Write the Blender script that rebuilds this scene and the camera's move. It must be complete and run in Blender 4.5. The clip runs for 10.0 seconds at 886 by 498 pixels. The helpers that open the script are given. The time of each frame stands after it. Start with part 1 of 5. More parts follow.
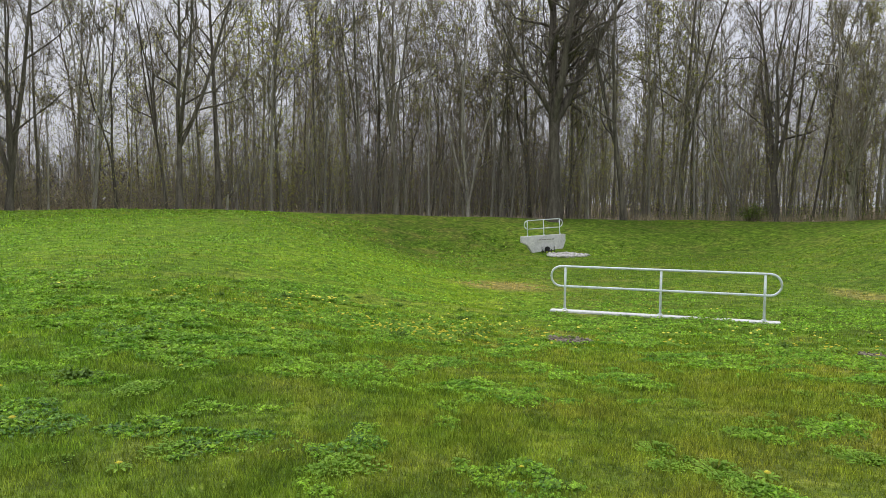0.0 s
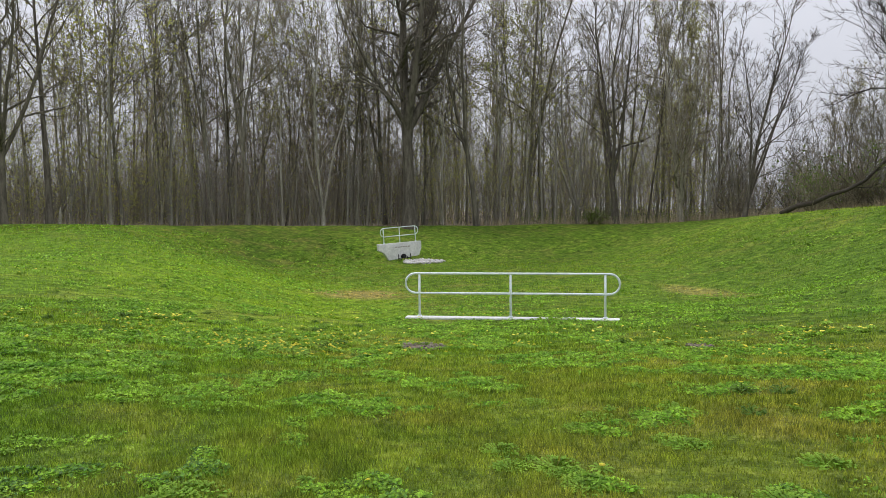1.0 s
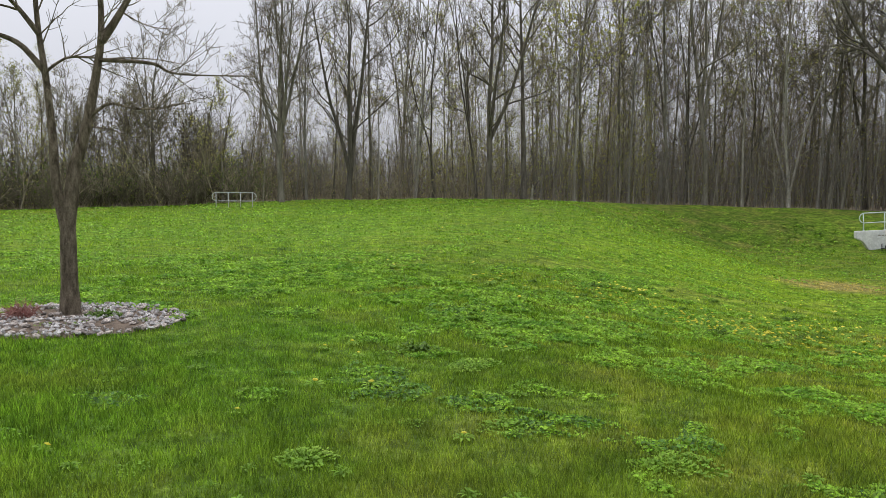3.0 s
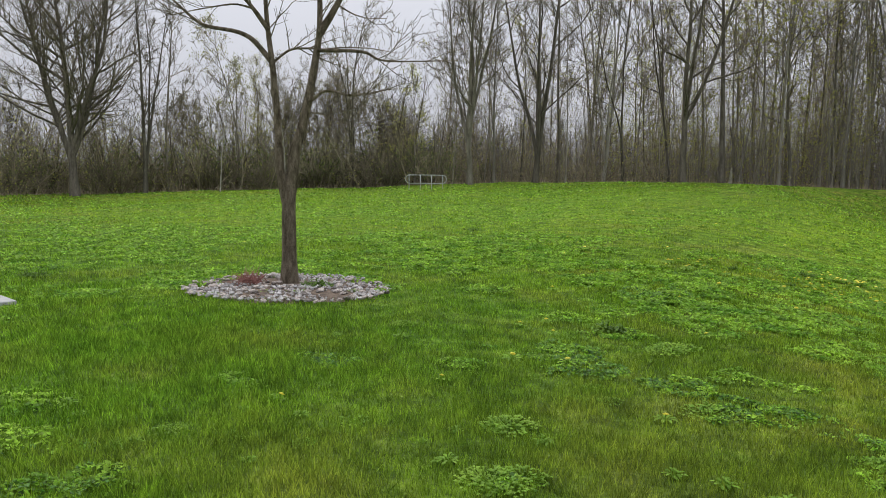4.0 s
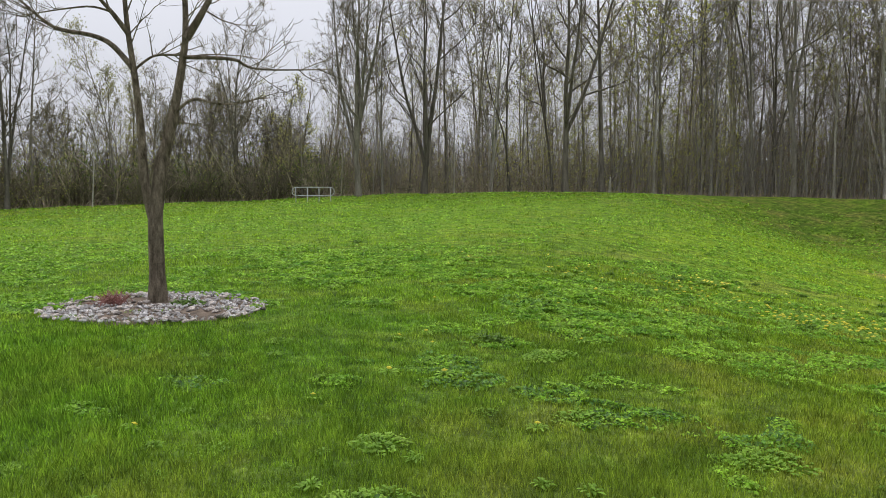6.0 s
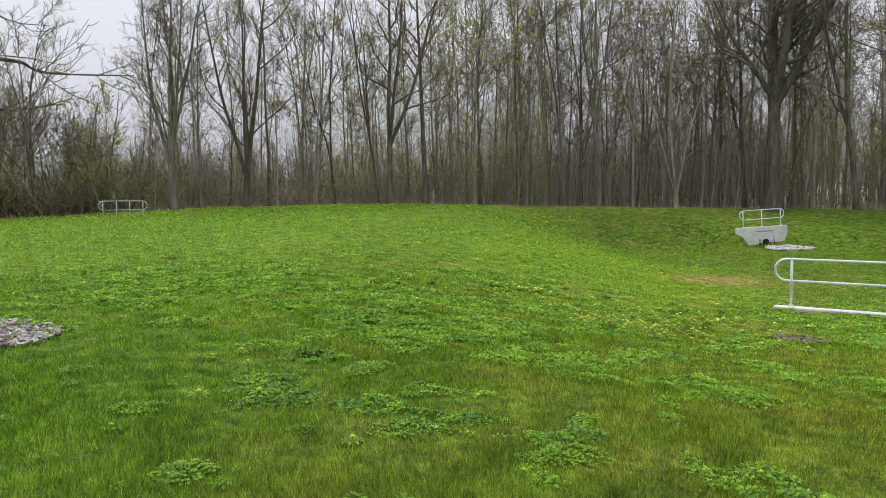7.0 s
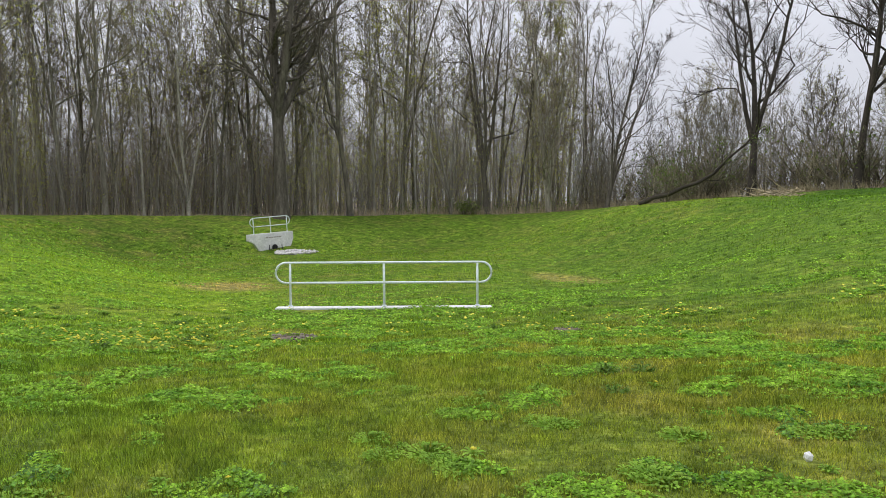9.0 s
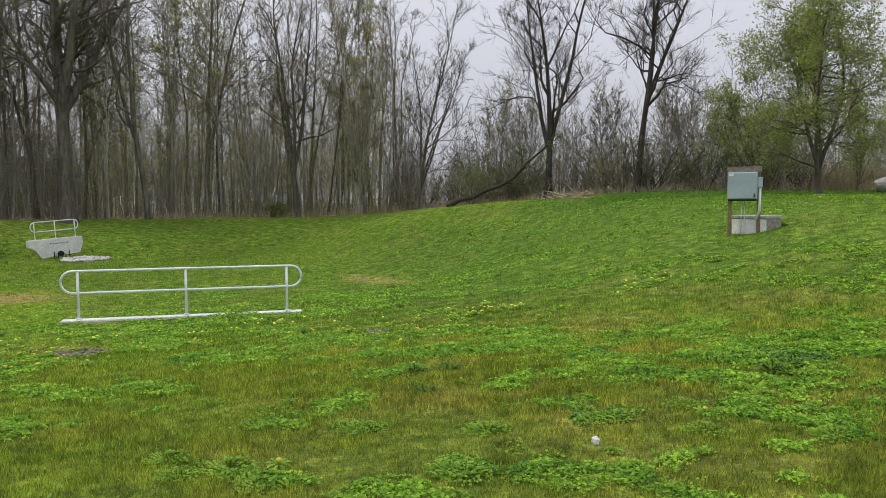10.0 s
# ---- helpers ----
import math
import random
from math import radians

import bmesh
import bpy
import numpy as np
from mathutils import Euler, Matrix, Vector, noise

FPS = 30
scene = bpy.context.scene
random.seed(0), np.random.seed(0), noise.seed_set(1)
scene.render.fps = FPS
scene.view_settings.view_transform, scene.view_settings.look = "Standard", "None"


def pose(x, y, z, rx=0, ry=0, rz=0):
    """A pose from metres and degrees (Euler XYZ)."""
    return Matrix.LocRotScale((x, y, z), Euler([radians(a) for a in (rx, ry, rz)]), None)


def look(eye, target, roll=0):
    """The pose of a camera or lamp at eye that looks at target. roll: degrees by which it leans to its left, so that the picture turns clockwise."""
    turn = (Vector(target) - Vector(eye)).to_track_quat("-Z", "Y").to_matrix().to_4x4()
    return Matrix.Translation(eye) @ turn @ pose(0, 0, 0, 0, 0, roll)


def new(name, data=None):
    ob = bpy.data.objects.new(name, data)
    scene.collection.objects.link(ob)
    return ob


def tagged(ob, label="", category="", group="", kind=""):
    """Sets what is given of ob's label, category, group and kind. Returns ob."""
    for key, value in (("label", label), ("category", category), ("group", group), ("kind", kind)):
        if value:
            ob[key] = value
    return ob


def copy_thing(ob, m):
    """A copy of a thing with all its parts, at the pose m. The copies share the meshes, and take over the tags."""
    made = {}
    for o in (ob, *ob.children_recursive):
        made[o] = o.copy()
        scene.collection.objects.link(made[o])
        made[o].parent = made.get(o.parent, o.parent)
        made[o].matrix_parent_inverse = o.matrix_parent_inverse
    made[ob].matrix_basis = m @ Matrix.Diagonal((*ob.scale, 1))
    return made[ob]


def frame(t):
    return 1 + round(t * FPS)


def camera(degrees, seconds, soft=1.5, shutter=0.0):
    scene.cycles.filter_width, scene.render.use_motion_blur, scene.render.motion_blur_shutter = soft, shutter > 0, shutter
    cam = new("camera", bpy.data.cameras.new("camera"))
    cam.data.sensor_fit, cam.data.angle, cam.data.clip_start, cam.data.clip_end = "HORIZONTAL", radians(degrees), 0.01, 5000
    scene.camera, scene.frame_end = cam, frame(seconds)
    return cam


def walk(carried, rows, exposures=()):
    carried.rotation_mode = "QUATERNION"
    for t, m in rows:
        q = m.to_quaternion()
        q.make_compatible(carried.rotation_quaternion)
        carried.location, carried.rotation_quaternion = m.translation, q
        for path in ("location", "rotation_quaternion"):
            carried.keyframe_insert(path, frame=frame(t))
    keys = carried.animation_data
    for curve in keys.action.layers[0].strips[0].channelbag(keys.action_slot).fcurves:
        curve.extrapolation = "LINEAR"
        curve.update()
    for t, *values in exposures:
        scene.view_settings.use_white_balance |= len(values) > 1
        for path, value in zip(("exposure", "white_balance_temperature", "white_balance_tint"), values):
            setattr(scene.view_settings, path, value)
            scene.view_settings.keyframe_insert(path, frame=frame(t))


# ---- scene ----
cam = camera(61.77, 10.0, soft=0.5)
walk(cam, [
    (0.0, look((0.084, -0.010, 1.630), (0.083, 9.970, 1.002), 0.54)),
    (0.5, look((0.179, 0.015, 1.636), (1.611, 9.895, 1.071), 0.10)),
    (1.0, look((0.209, 0.013, 1.648), (2.102, 9.818, 1.126), -0.51)),
    (1.5, look((0.149, -0.007, 1.660), (1.414, 9.898, 1.130), -0.64)),
    (2.0, look((0.046, 0.007, 1.650), (-0.188, 9.988, 1.085), -0.48)),
    (2.5, look((-0.057, 0.073, 1.609), (-2.157, 9.830, 0.971), -0.04)),
    (3.0, look((-0.180, -0.050, 1.624), (-4.039, 9.140, 0.829), 0.46)),
    (3.2, look((-0.191, -0.100, 1.577), (-4.655, 8.810, 0.748), 0.52)),
    (4.3, look((-0.260, -0.237, 1.587), (-6.459, 7.538, 0.525), 0.43)),
    (4.5, look((-0.263, -0.232, 1.584), (-6.508, 7.507, 0.533), 0.37)),
    (5.0, look((-0.230, -0.202, 1.595), (-6.340, 7.651, 0.598), 0.18)),
    (5.2, look((-0.202, -0.189, 1.592), (-6.156, 7.787, 0.625), 0.19)),
    (6.3, look((-0.161, 0.027, 1.570), (-4.348, 9.070, 0.740), -0.18)),
    (6.5, look((-0.120, 0.023, 1.578), (-3.897, 9.248, 0.785), -0.29)),
    (7.0, look((-0.072, 0.055, 1.573), (-2.719, 9.671, 0.850), -0.40)),
    (7.5, look((-0.005, 0.083, 1.569), (-1.408, 9.960, 0.882), -0.35)),
    (8.0, look((0.060, 0.095, 1.575), (0.239, 10.071, 0.901), -0.06)),
    (8.5, look((0.169, 0.133, 1.585), (2.112, 9.919, 0.914), -0.02)),
    (9.0, look((0.292, 0.172, 1.576), (3.806, 9.511, 0.921), -0.24)),
    (9.5, look((0.354, 0.193, 1.573), (4.851, 9.100, 0.898), -0.48)),
    (10.0, look((0.363, 0.184, 1.583), (6.098, 8.352, 0.946), -0.24)),
], [(0.0, 0.02), (1.5, 0.02), (3.0, 0.01), (4.5, -0.1), (5.2, -0.06), (6.5, 0.05), (7.5, 0.06), (8.0, 0.16), (9.0, 0.12), (9.5, -0.10), (10.0, -0.08)])

# ---- light ----
world = bpy.data.worlds.new("overcast_sky")
scene.world = world
world.use_nodes = True
wn, wl = world.node_tree.nodes, world.node_tree.links
sky = wn.new("ShaderNodeTexSky")
sky.sky_type = "NISHITA"
sky.sun_disc = False
sky.sun_elevation, sky.sun_rotation = radians(56), radians(-53)
sky.air_density, sky.dust_density, sky.ozone_density = 1.0, 3.0, 1.0
grey = wn.new("ShaderNodeHueSaturation")
grey.inputs["Saturation"].default_value = 0.22
wl.new(sky.outputs[0], grey.inputs["Color"])
# an overcast sky: grey, and three times as bright overhead as at the horizon
veil = wn.new("ShaderNodeMix")
veil.data_type = "RGBA"
veil.inputs["Factor"].default_value = 0.85
veil.inputs["B"].default_value = (6.15, 6.3, 7.0, 1)
wl.new(grey.outputs[0], veil.inputs["A"])
way, part_z, lift_z, shade = wn.new("ShaderNodeTexCoord"), wn.new("ShaderNodeSeparateXYZ"), wn.new("ShaderNodeMapRange"), wn.new("ShaderNodeMix")
lift_z.inputs["To Min"].default_value, lift_z.inputs["To Max"].default_value = 0.93, 2.30
shade.data_type, shade.blend_type = "RGBA", "MULTIPLY"
shade.inputs["Factor"].default_value = 1.0
wl.new(way.outputs["Generated"], part_z.inputs[0])
wl.new(part_z.outputs["Z"], lift_z.inputs["Value"])
wl.new(veil.outputs["Result"], shade.inputs["A"])
wl.new(lift_z.outputs[0], shade.inputs["B"])
wl.new(shade.outputs["Result"], wn["Background"].inputs["Color"])
wn["Background"].inputs["Strength"].default_value = 0.10
sun = new("sun", bpy.data.lights.new("sun", "SUN"))
sun.data.energy, sun.data.angle, sun.data.color = 1.2, radians(25), (1.0, 0.97, 0.92)
sun.matrix_world = look((-24, 28, 44), (0, 10, 0))
scene.view_settings.exposure = 0.0


# ---- materials ----
def material(name, rough=0.8, metal=0.0):
    m = bpy.data.materials.new(name)
    m.use_nodes = True
    b = m.node_tree.nodes["Principled BSDF"]
    b.inputs["Roughness"].default_value = rough
    b.inputs["Metallic"].default_value = metal
    b.inputs["Specular IOR Level"].default_value = 0.3
    return m, m.node_tree.nodes, m.node_tree.links, b


def noise_node(n, l, scale, detail=4.0, rough=0.55, kind="Position", stretch=None):
    g = n.new("ShaderNodeNewGeometry") if kind == "Position" else n.new("ShaderNodeTexCoord")
    t = n.new("ShaderNodeTexNoise")
    t.inputs["Scale"].default_value, t.inputs["Detail"].default_value, t.inputs["Roughness"].default_value = scale, detail, rough
    source = g.outputs[kind]
    if stretch:
        q = n.new("ShaderNodeMapping")
        q.inputs["Scale"].default_value = stretch
        l.new(source, q.inputs["Vector"])
        source = q.outputs[0]
    l.new(source, t.inputs["Vector"])
    return t


def ramp(n, l, source, stops):
    r = n.new("ShaderNodeValToRGB")
    e = r.color_ramp.elements
    e[0].position, e[0].color = stops[0][0], (*stops[0][1], 1)
    e[1].position, e[1].color = stops[-1][0], (*stops[-1][1], 1)
    for p, c in stops[1:-1]:
        e.new(p).color = (*c, 1)
    l.new(source, r.inputs["Fac"])
    return r.outputs["Color"]


def mixed(n, l, a, b, fac, mode="MIX"):
    m = n.new("ShaderNodeMix")
    m.data_type, m.blend_type = "RGBA", mode
    for key, v in (("Factor", fac), ("A", a), ("B", b)):
        s = [i for i in m.inputs if i.name == key and (i.type == "RGBA" if key != "Factor" else i.type == "VALUE")][0]
        if isinstance(v, (int, float)):
            s.default_value = v
        elif isinstance(v, tuple):
            s.default_value = (*v, 1)
        else:
            l.new(v, s)
    return [o for o in m.outputs if o.type == "RGBA"][0]


def bump(n, l, b, height, strength, dist):
    u = n.new("ShaderNodeBump")
    u.inputs["Strength"].default_value, u.inputs["Distance"].default_value = strength, dist
    l.new(height, u.inputs["Height"])
    l.new(u.outputs[0], b.inputs["Normal"])


def leafy(n, l, b, colour, share):
    """Lets part of the light through, as a leaf does."""
    t, m = n.new("ShaderNodeBsdfTranslucent"), n.new("ShaderNodeMixShader")
    m.inputs[0].default_value = share
    l.new(colour, t.inputs["Color"])
    l.new(b.outputs[0], m.inputs[1])
    l.new(t.outputs[0], m.inputs[2])
    l.new(m.outputs[0], n["Material Output"].inputs["Surface"])


def plain(name, low, high, scale, rough=0.8, metal=0.0, relief=0.3, dist=0.01, kind="Object", random_value=0.0, island=False, through_light=0.0, grain=0.8, stretch=None, shine=0.3):
    """A surface of two colours mixed at two scales, with fine relief."""
    m, n, l, b = material(name, rough, metal)
    b.inputs["Specular IOR Level"].default_value = shine
    big, small = noise_node(n, l, scale, 5, 0.6, kind, stretch), noise_node(n, l, scale * 9, 3, 0.6, kind, stretch)
    c = mixed(n, l, low, high, ramp(n, l, big.outputs["Fac"], [(0.35, (0, 0, 0)), (0.65, (1, 1, 1))]))
    c = mixed(n, l, c, ramp(n, l, small.outputs["Fac"], [(0.3, (0.55,) * 3), (0.7, (1.35,) * 3)]), grain, "MULTIPLY")
    if random_value:
        if island:
            r = n.new("ShaderNodeNewGeometry").outputs["Random Per Island"]
        else:
            r = n.new("ShaderNodeObjectInfo").outputs["Random"]
        c = mixed(n, l, c, ramp(n, l, r, [(0.0, (1 - random_value,) * 3), (1.0, (1 + random_value,) * 3)]), 1.0, "MULTIPLY")
    l.new(c, b.inputs["Base Color"])
    if through_light:
        leafy(n, l, b, c, through_light)
    if relief:
        bump(n, l, b, small.outputs["Fac"], relief, dist)
    return m


def spot(n, l, c, radii, edge=0.35, ragged=0.35):
    """1 inside an oval on the plan, 0 outside, with a ragged edge."""
    g, q, v = n.new("ShaderNodeNewGeometry"), n.new("ShaderNodeMapping"), n.new("ShaderNodeVectorMath")
    q.inputs["Scale"].default_value = (1 / radii[0], 1 / radii[1], 0)
    q.inputs["Location"].default_value = (-c[0] / radii[0], -c[1] / radii[1], 0)
    v.operation = "LENGTH"
    l.new(g.outputs["Position"], q.inputs["Vector"])
    l.new(q.outputs[0], v.inputs[0])
    w, a = noise_node(n, l, 2.2 / max(radii[1], 0.6), 5, 0.65), n.new("ShaderNodeMath")
    a.operation = "MULTIPLY_ADD"
    a.inputs[1].default_value = ragged * 2
    l.new(w.outputs["Fac"], a.inputs[0])
    l.new(v.outputs["Value"], a.inputs[2])
    return halved(n, l, a.outputs[0], 1.0 + ragged - edge, 1.0 + ragged + edge)


def scaled(n, l, value, k):
    m = n.new("ShaderNodeMath")
    m.operation = "MULTIPLY"
    m.inputs[1].default_value = k
    l.new(value, m.inputs[0])
    return m.outputs[0]


def halved(n, l, value, low, high):
    m = n.new("ShaderNodeMapRange")
    m.inputs["From Min"].default_value, m.inputs["From Max"].default_value = low, high
    m.inputs["To Min"].default_value, m.inputs["To Max"].default_value = 1.0, 0.0
    l.new(value, m.inputs["Value"])
    return m.outputs[0]


def turf_colour(n, l):
    """Lawn colour by place: fresh and dull greens, straw, thin spots."""
    wide, mid, fine = noise_node(n, l, 0.11, 3), noise_node(n, l, 0.75, 5, 0.62), noise_node(n, l, 7.0, 4, 0.65)
    c = ramp(n, l, wide.outputs["Fac"], [(0.3, (0.074, 0.135, 0.015)), (0.5, (0.102, 0.180, 0.018)), (0.72, (0.134, 0.230, 0.022))])
    c = mixed(n, l, c, (0.205, 0.185, 0.055), ramp(n, l, mid.outputs["Fac"], [(0.46, (0, 0, 0)), (0.68, (0.5,) * 3)]))
    c = mixed(n, l, c, (0.06, 0.14, 0.012), ramp(n, l, mid.outputs["Fac"], [(0.28, (0.5,) * 3), (0.46, (0, 0, 0))]))
    # a brighter yellow-green band, basin shade painted in dark green, two bare straw patches
    c = mixed(n, l, c, (0.17, 0.29, 0.014), scaled(n, l, spot(n, l, (-1.5, 28.0), (4.5, 10.0), 0.5), 0.6))
    c = mixed(n, l, c, (0.075, 0.15, 0.014), scaled(n, l, spot(n, l, (16.0, 44.0), (13.0, 13.0), 0.4), 0.4))
    c = mixed(n, l, c, (0.052, 0.142, 0.022), scaled(n, l, spot(n, l, (-10.0, 4.0), (10.5, 7.0), 0.5), 0.5))
    c = mixed(n, l, c, (0.115, 0.232, 0.020), scaled(n, l, spot(n, l, (-19.0, 25.0), (15.0, 17.0), 0.5), 0.6))
    c = mixed(n, l, c, (0.080, 0.158, 0.018), scaled(n, l, spot(n, l, (20.0, 20.0), (12.0, 11.0), 0.5), 0.75))
    c = mixed(n, l, c, (0.050, 0.120, 0.014), scaled(n, l, spot(n, l, (38.0, 25.0), (11.0, 10.0), 0.3), 0.85))
    c = mixed(n, l, c, (0.165, 0.160, 0.038), scaled(n, l, spot(n, l, (6.0, 4.5), (7.0, 6.0), 0.6), 0.36))
    c = mixed(n, l, c, (0.27, 0.215, 0.08), scaled(n, l, spot(n, l, (2.5, 30.0), (1.9, 1.7)), 0.75))
    c = mixed(n, l, c, (0.27, 0.225, 0.08), scaled(n, l, spot(n, l, (15.6, 26.5), (0.8, 2.8)), 0.55))
    clump = noise_node(n, l, 2.8, 5, 0.66)
    c = mixed(n, l, c, ramp(n, l, clump.outputs["Fac"], [(0.37, (0.38, 0.48, 0.46)), (0.47, (0.92, 0.95, 0.88)), (0.62, (1.62, 1.45, 1.35))]), 0.45, "MULTIPLY")
    return mixed(n, l, c, ramp(n, l, fine.outputs["Fac"], [(0.25, (0.54, 0.5, 0.58)), (0.75, (1.58, 1.46, 1.7))]), 0.9, "MULTIPLY"), fine


TURF, n_, l_, b_ = material("turf", 0.95)
b_.inputs["Specular IOR Level"].default_value = 0.08
c_, f_ = turf_colour(n_, l_)
far_, tuft_ = noise_node(n_, l_, 21.0, 4, 0.7), noise_node(n_, l_, 2.6, 6, 0.75)
c_ = mixed(n_, l_, c_, ramp(n_, l_, far_.outputs["Fac"], [(0.3, (0.6,) * 3), (0.7, (1.75,) * 3)]), 0.9, "MULTIPLY")
c_ = mixed(n_, l_, c_, ramp(n_, l_, tuft_.outputs["Fac"], [(0.36, (0.55, 0.6, 0.5)), (0.5, (1.0, 1.0, 1.0)), (0.64, (1.6, 1.5, 1.3))]), 1.0, "MULTIPLY")
l_.new(c_, b_.inputs["Base Color"])
bump(n_, l_, b_, tuft_.outputs["Fac"], 1.0, 0.16)

BLADE, n_, l_, b_ = material("grass_blade", 0.6)
b_.inputs["Specular IOR Level"].default_value = 0.08
c_, f_ = turf_colour(n_, l_)
r_ = n_.new("ShaderNodeNewGeometry").outputs["Random Per Island"]
c_ = mixed(n_, l_, c_, ramp(n_, l_, r_, [(0.0, (0.9, 0.92, 0.6)), (0.7, (2.3, 2.25, 1.3)), (1.0, (3.7, 3.3, 2.3))]), 1.0, "MULTIPLY")
l_.new(c_, b_.inputs["Base Color"])
leafy(n_, l_, b_, c_, 0.4)

BARK = plain("bark", (0.155, 0.138, 0.108), (0.315, 0.287, 0.236), 1.6, 0.95, relief=0.8, dist=0.03, random_value=0.5, shine=0.1, stretch=(3.0, 3.0, 0.5))
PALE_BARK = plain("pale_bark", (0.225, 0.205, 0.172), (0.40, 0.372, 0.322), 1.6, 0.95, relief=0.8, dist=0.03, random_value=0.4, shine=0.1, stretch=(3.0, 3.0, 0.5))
DARK_BARK = plain("dark_bark", (0.080, 0.070, 0.056), (0.18, 0.158, 0.126), 1.6, 0.95, relief=0.8, dist=0.03, random_value=0.2, stretch=(3.0, 3.0, 0.5))
TWIG = plain("twig_bark", (0.120, 0.104, 0.072), (0.245, 0.213, 0.150), 0.8, 0.9, relief=0, random_value=0.4, shine=0.1)
YARD_BARK = plain("furrowed_bark", (0.12, 0.096, 0.066), (0.36, 0.298, 0.22), 9.0, 0.95, relief=1.0, dist=0.05, stretch=(1.8, 1.8, 0.6), grain=1.0, shine=0.1)
LAWN_TREE_LEAF = plain("fresh_leaf", (0.22, 0.285, 0.06), (0.36, 0.405, 0.105), 0.5, 0.6, relief=0, random_value=0.35, island=True, through_light=0.4)
DARK_TWIG = plain("dark_twig", (0.035, 0.029, 0.024), (0.075, 0.062, 0.05), 0.8, 0.9, relief=0)
DRY_BRUSH = plain("dry_brush", (0.190, 0.164, 0.112), (0.350, 0.305, 0.208), 0.4, 0.9, relief=0, kind="Position", random_value=0.5, island=True)
RED_BUD = plain("reddish_bud", (0.26, 0.165, 0.075), (0.37, 0.25, 0.11), 0.5, 0.7, relief=0, random_value=0.3, through_light=0.4)
BUD = plain("bud_leaf", (0.34, 0.37, 0.085), (0.50, 0.48, 0.13), 0.5, 0.7, relief=0, random_value=0.3, through_light=0.5)
YOUNG_LEAF = plain("young_leaf", (0.12, 0.185, 0.035), (0.20, 0.265, 0.055), 0.5, 0.6, relief=0, random_value=0.35, island=True, through_light=0.4)
CLOVER = plain("clover_leaf", (0.130, 0.300, 0.022), (0.335, 0.540, 0.048), 2.2, 0.55, shine=0.2, relief=0, kind="Position", random_value=0.45, island=True, through_light=0.4)
IVY = plain("ground_ivy_leaf", (0.055, 0.150, 0.020), (0.150, 0.300, 0.040), 3.0, 0.5, shine=0.25, relief=0, kind="Position", random_value=0.5, island=True, through_light=0.3)
DARK_WEED = plain("dock_leaf", (0.075, 0.15, 0.018), (0.15, 0.26, 0.03), 2.0, 0.5, shine=0.15, relief=0, random_value=0.4, island=True, through_light=0.3)
WEED = plain("weed_leaf", (0.16, 0.32, 0.028), (0.30, 0.46, 0.055), 2.0, 0.55, shine=0.2, relief=0, random_value=0.4, island=True, through_light=0.4)
PETAL = plain("dandelion_petal", (0.80, 0.68, 0.05), (0.9, 0.80, 0.12), 20, 0.7, relief=0)
CONCRETE = plain("concrete", (0.60, 0.60, 0.59), (0.77, 0.76, 0.74), 1.2, 0.9, relief=0.3, dist=0.006, grain=0.4)
SLAB = plain("grey_concrete", (0.34, 0.34, 0.33), (0.44, 0.44, 0.42), 0.8, 0.9, relief=0.2, dist=0.003, grain=0.4)
DULL_STEEL = plain("dull_steel", (0.46, 0.48, 0.47), (0.58, 0.60, 0.58), 3.0, 0.6, 0.3, relief=0, grain=0.3)
DARK_PEBBLE = plain("dark_pebble", (0.14, 0.122, 0.088), (0.25, 0.222, 0.17), 3.0, 1.0, relief=0.2, dist=0.004, random_value=0.4)
OLD_CONCRETE = plain("old_concrete", (0.22, 0.20, 0.17), (0.36, 0.33, 0.29), 1.2, 0.95, relief=0.5, dist=0.01)
STEEL = plain("galvanised_steel", (0.66, 0.72, 0.72), (0.80, 0.86, 0.86), 3.0, 0.45, 0.25, relief=0.1, dist=0.002, grain=0.25)
# black parts, and the shade painted at the pipe mouth and under the box
DARK = plain("black_and_shade", (0.015, 0.015, 0.015), (0.03, 0.03, 0.03), 3.0, 0.9, relief=0)
BOX_PAINT = plain("grey_box_paint", (0.30, 0.37, 0.40), (0.37, 0.44, 0.47), 1.5, 0.45, 0.0, relief=0.05, dist=0.002, grain=0.12)
GREY_BOARD = plain("grey_board", (0.15, 0.128, 0.10), (0.25, 0.215, 0.17), 3.0, 0.9, relief=0.4, dist=0.004)
TIMBER = plain("weathered_timber", (0.17, 0.115, 0.065), (0.27, 0.20, 0.13), 3.0, 0.9, relief=0.4, dist=0.004, stretch=(2.0, 2.0, 0.3))
STONE = plain("pale_stone", (0.34, 0.32, 0.30), (0.60, 0.58, 0.56), 3.0, 0.9, relief=0.4, dist=0.006, random_value=0.4, island=True)
STONE_PIECE = plain("river_stone", (0.20, 0.165, 0.138), (0.47, 0.42, 0.375), 3.0, 0.9, relief=0.2, dist=0.004, random_value=0.6)
WHITE_STONE = plain("white_stone", (0.66, 0.66, 0.66), (0.8, 0.8, 0.8), 9.0, 0.8, relief=0.3, dist=0.003)
GRAVEL = plain("grey_gravel", (0.22, 0.21, 0.20), (0.40, 0.39, 0.37), 8.0, 0.95, relief=0.8, dist=0.01)
MULCH = plain("dark_soil", (0.09, 0.068, 0.048), (0.22, 0.165, 0.12), 8.0, 0.95, relief=0.8, dist=0.02)
LITTER = plain("leaf_litter", (0.17, 0.135, 0.095), (0.29, 0.23, 0.165), 0.6, 0.95, relief=0.6, dist=0.05, kind="Position")
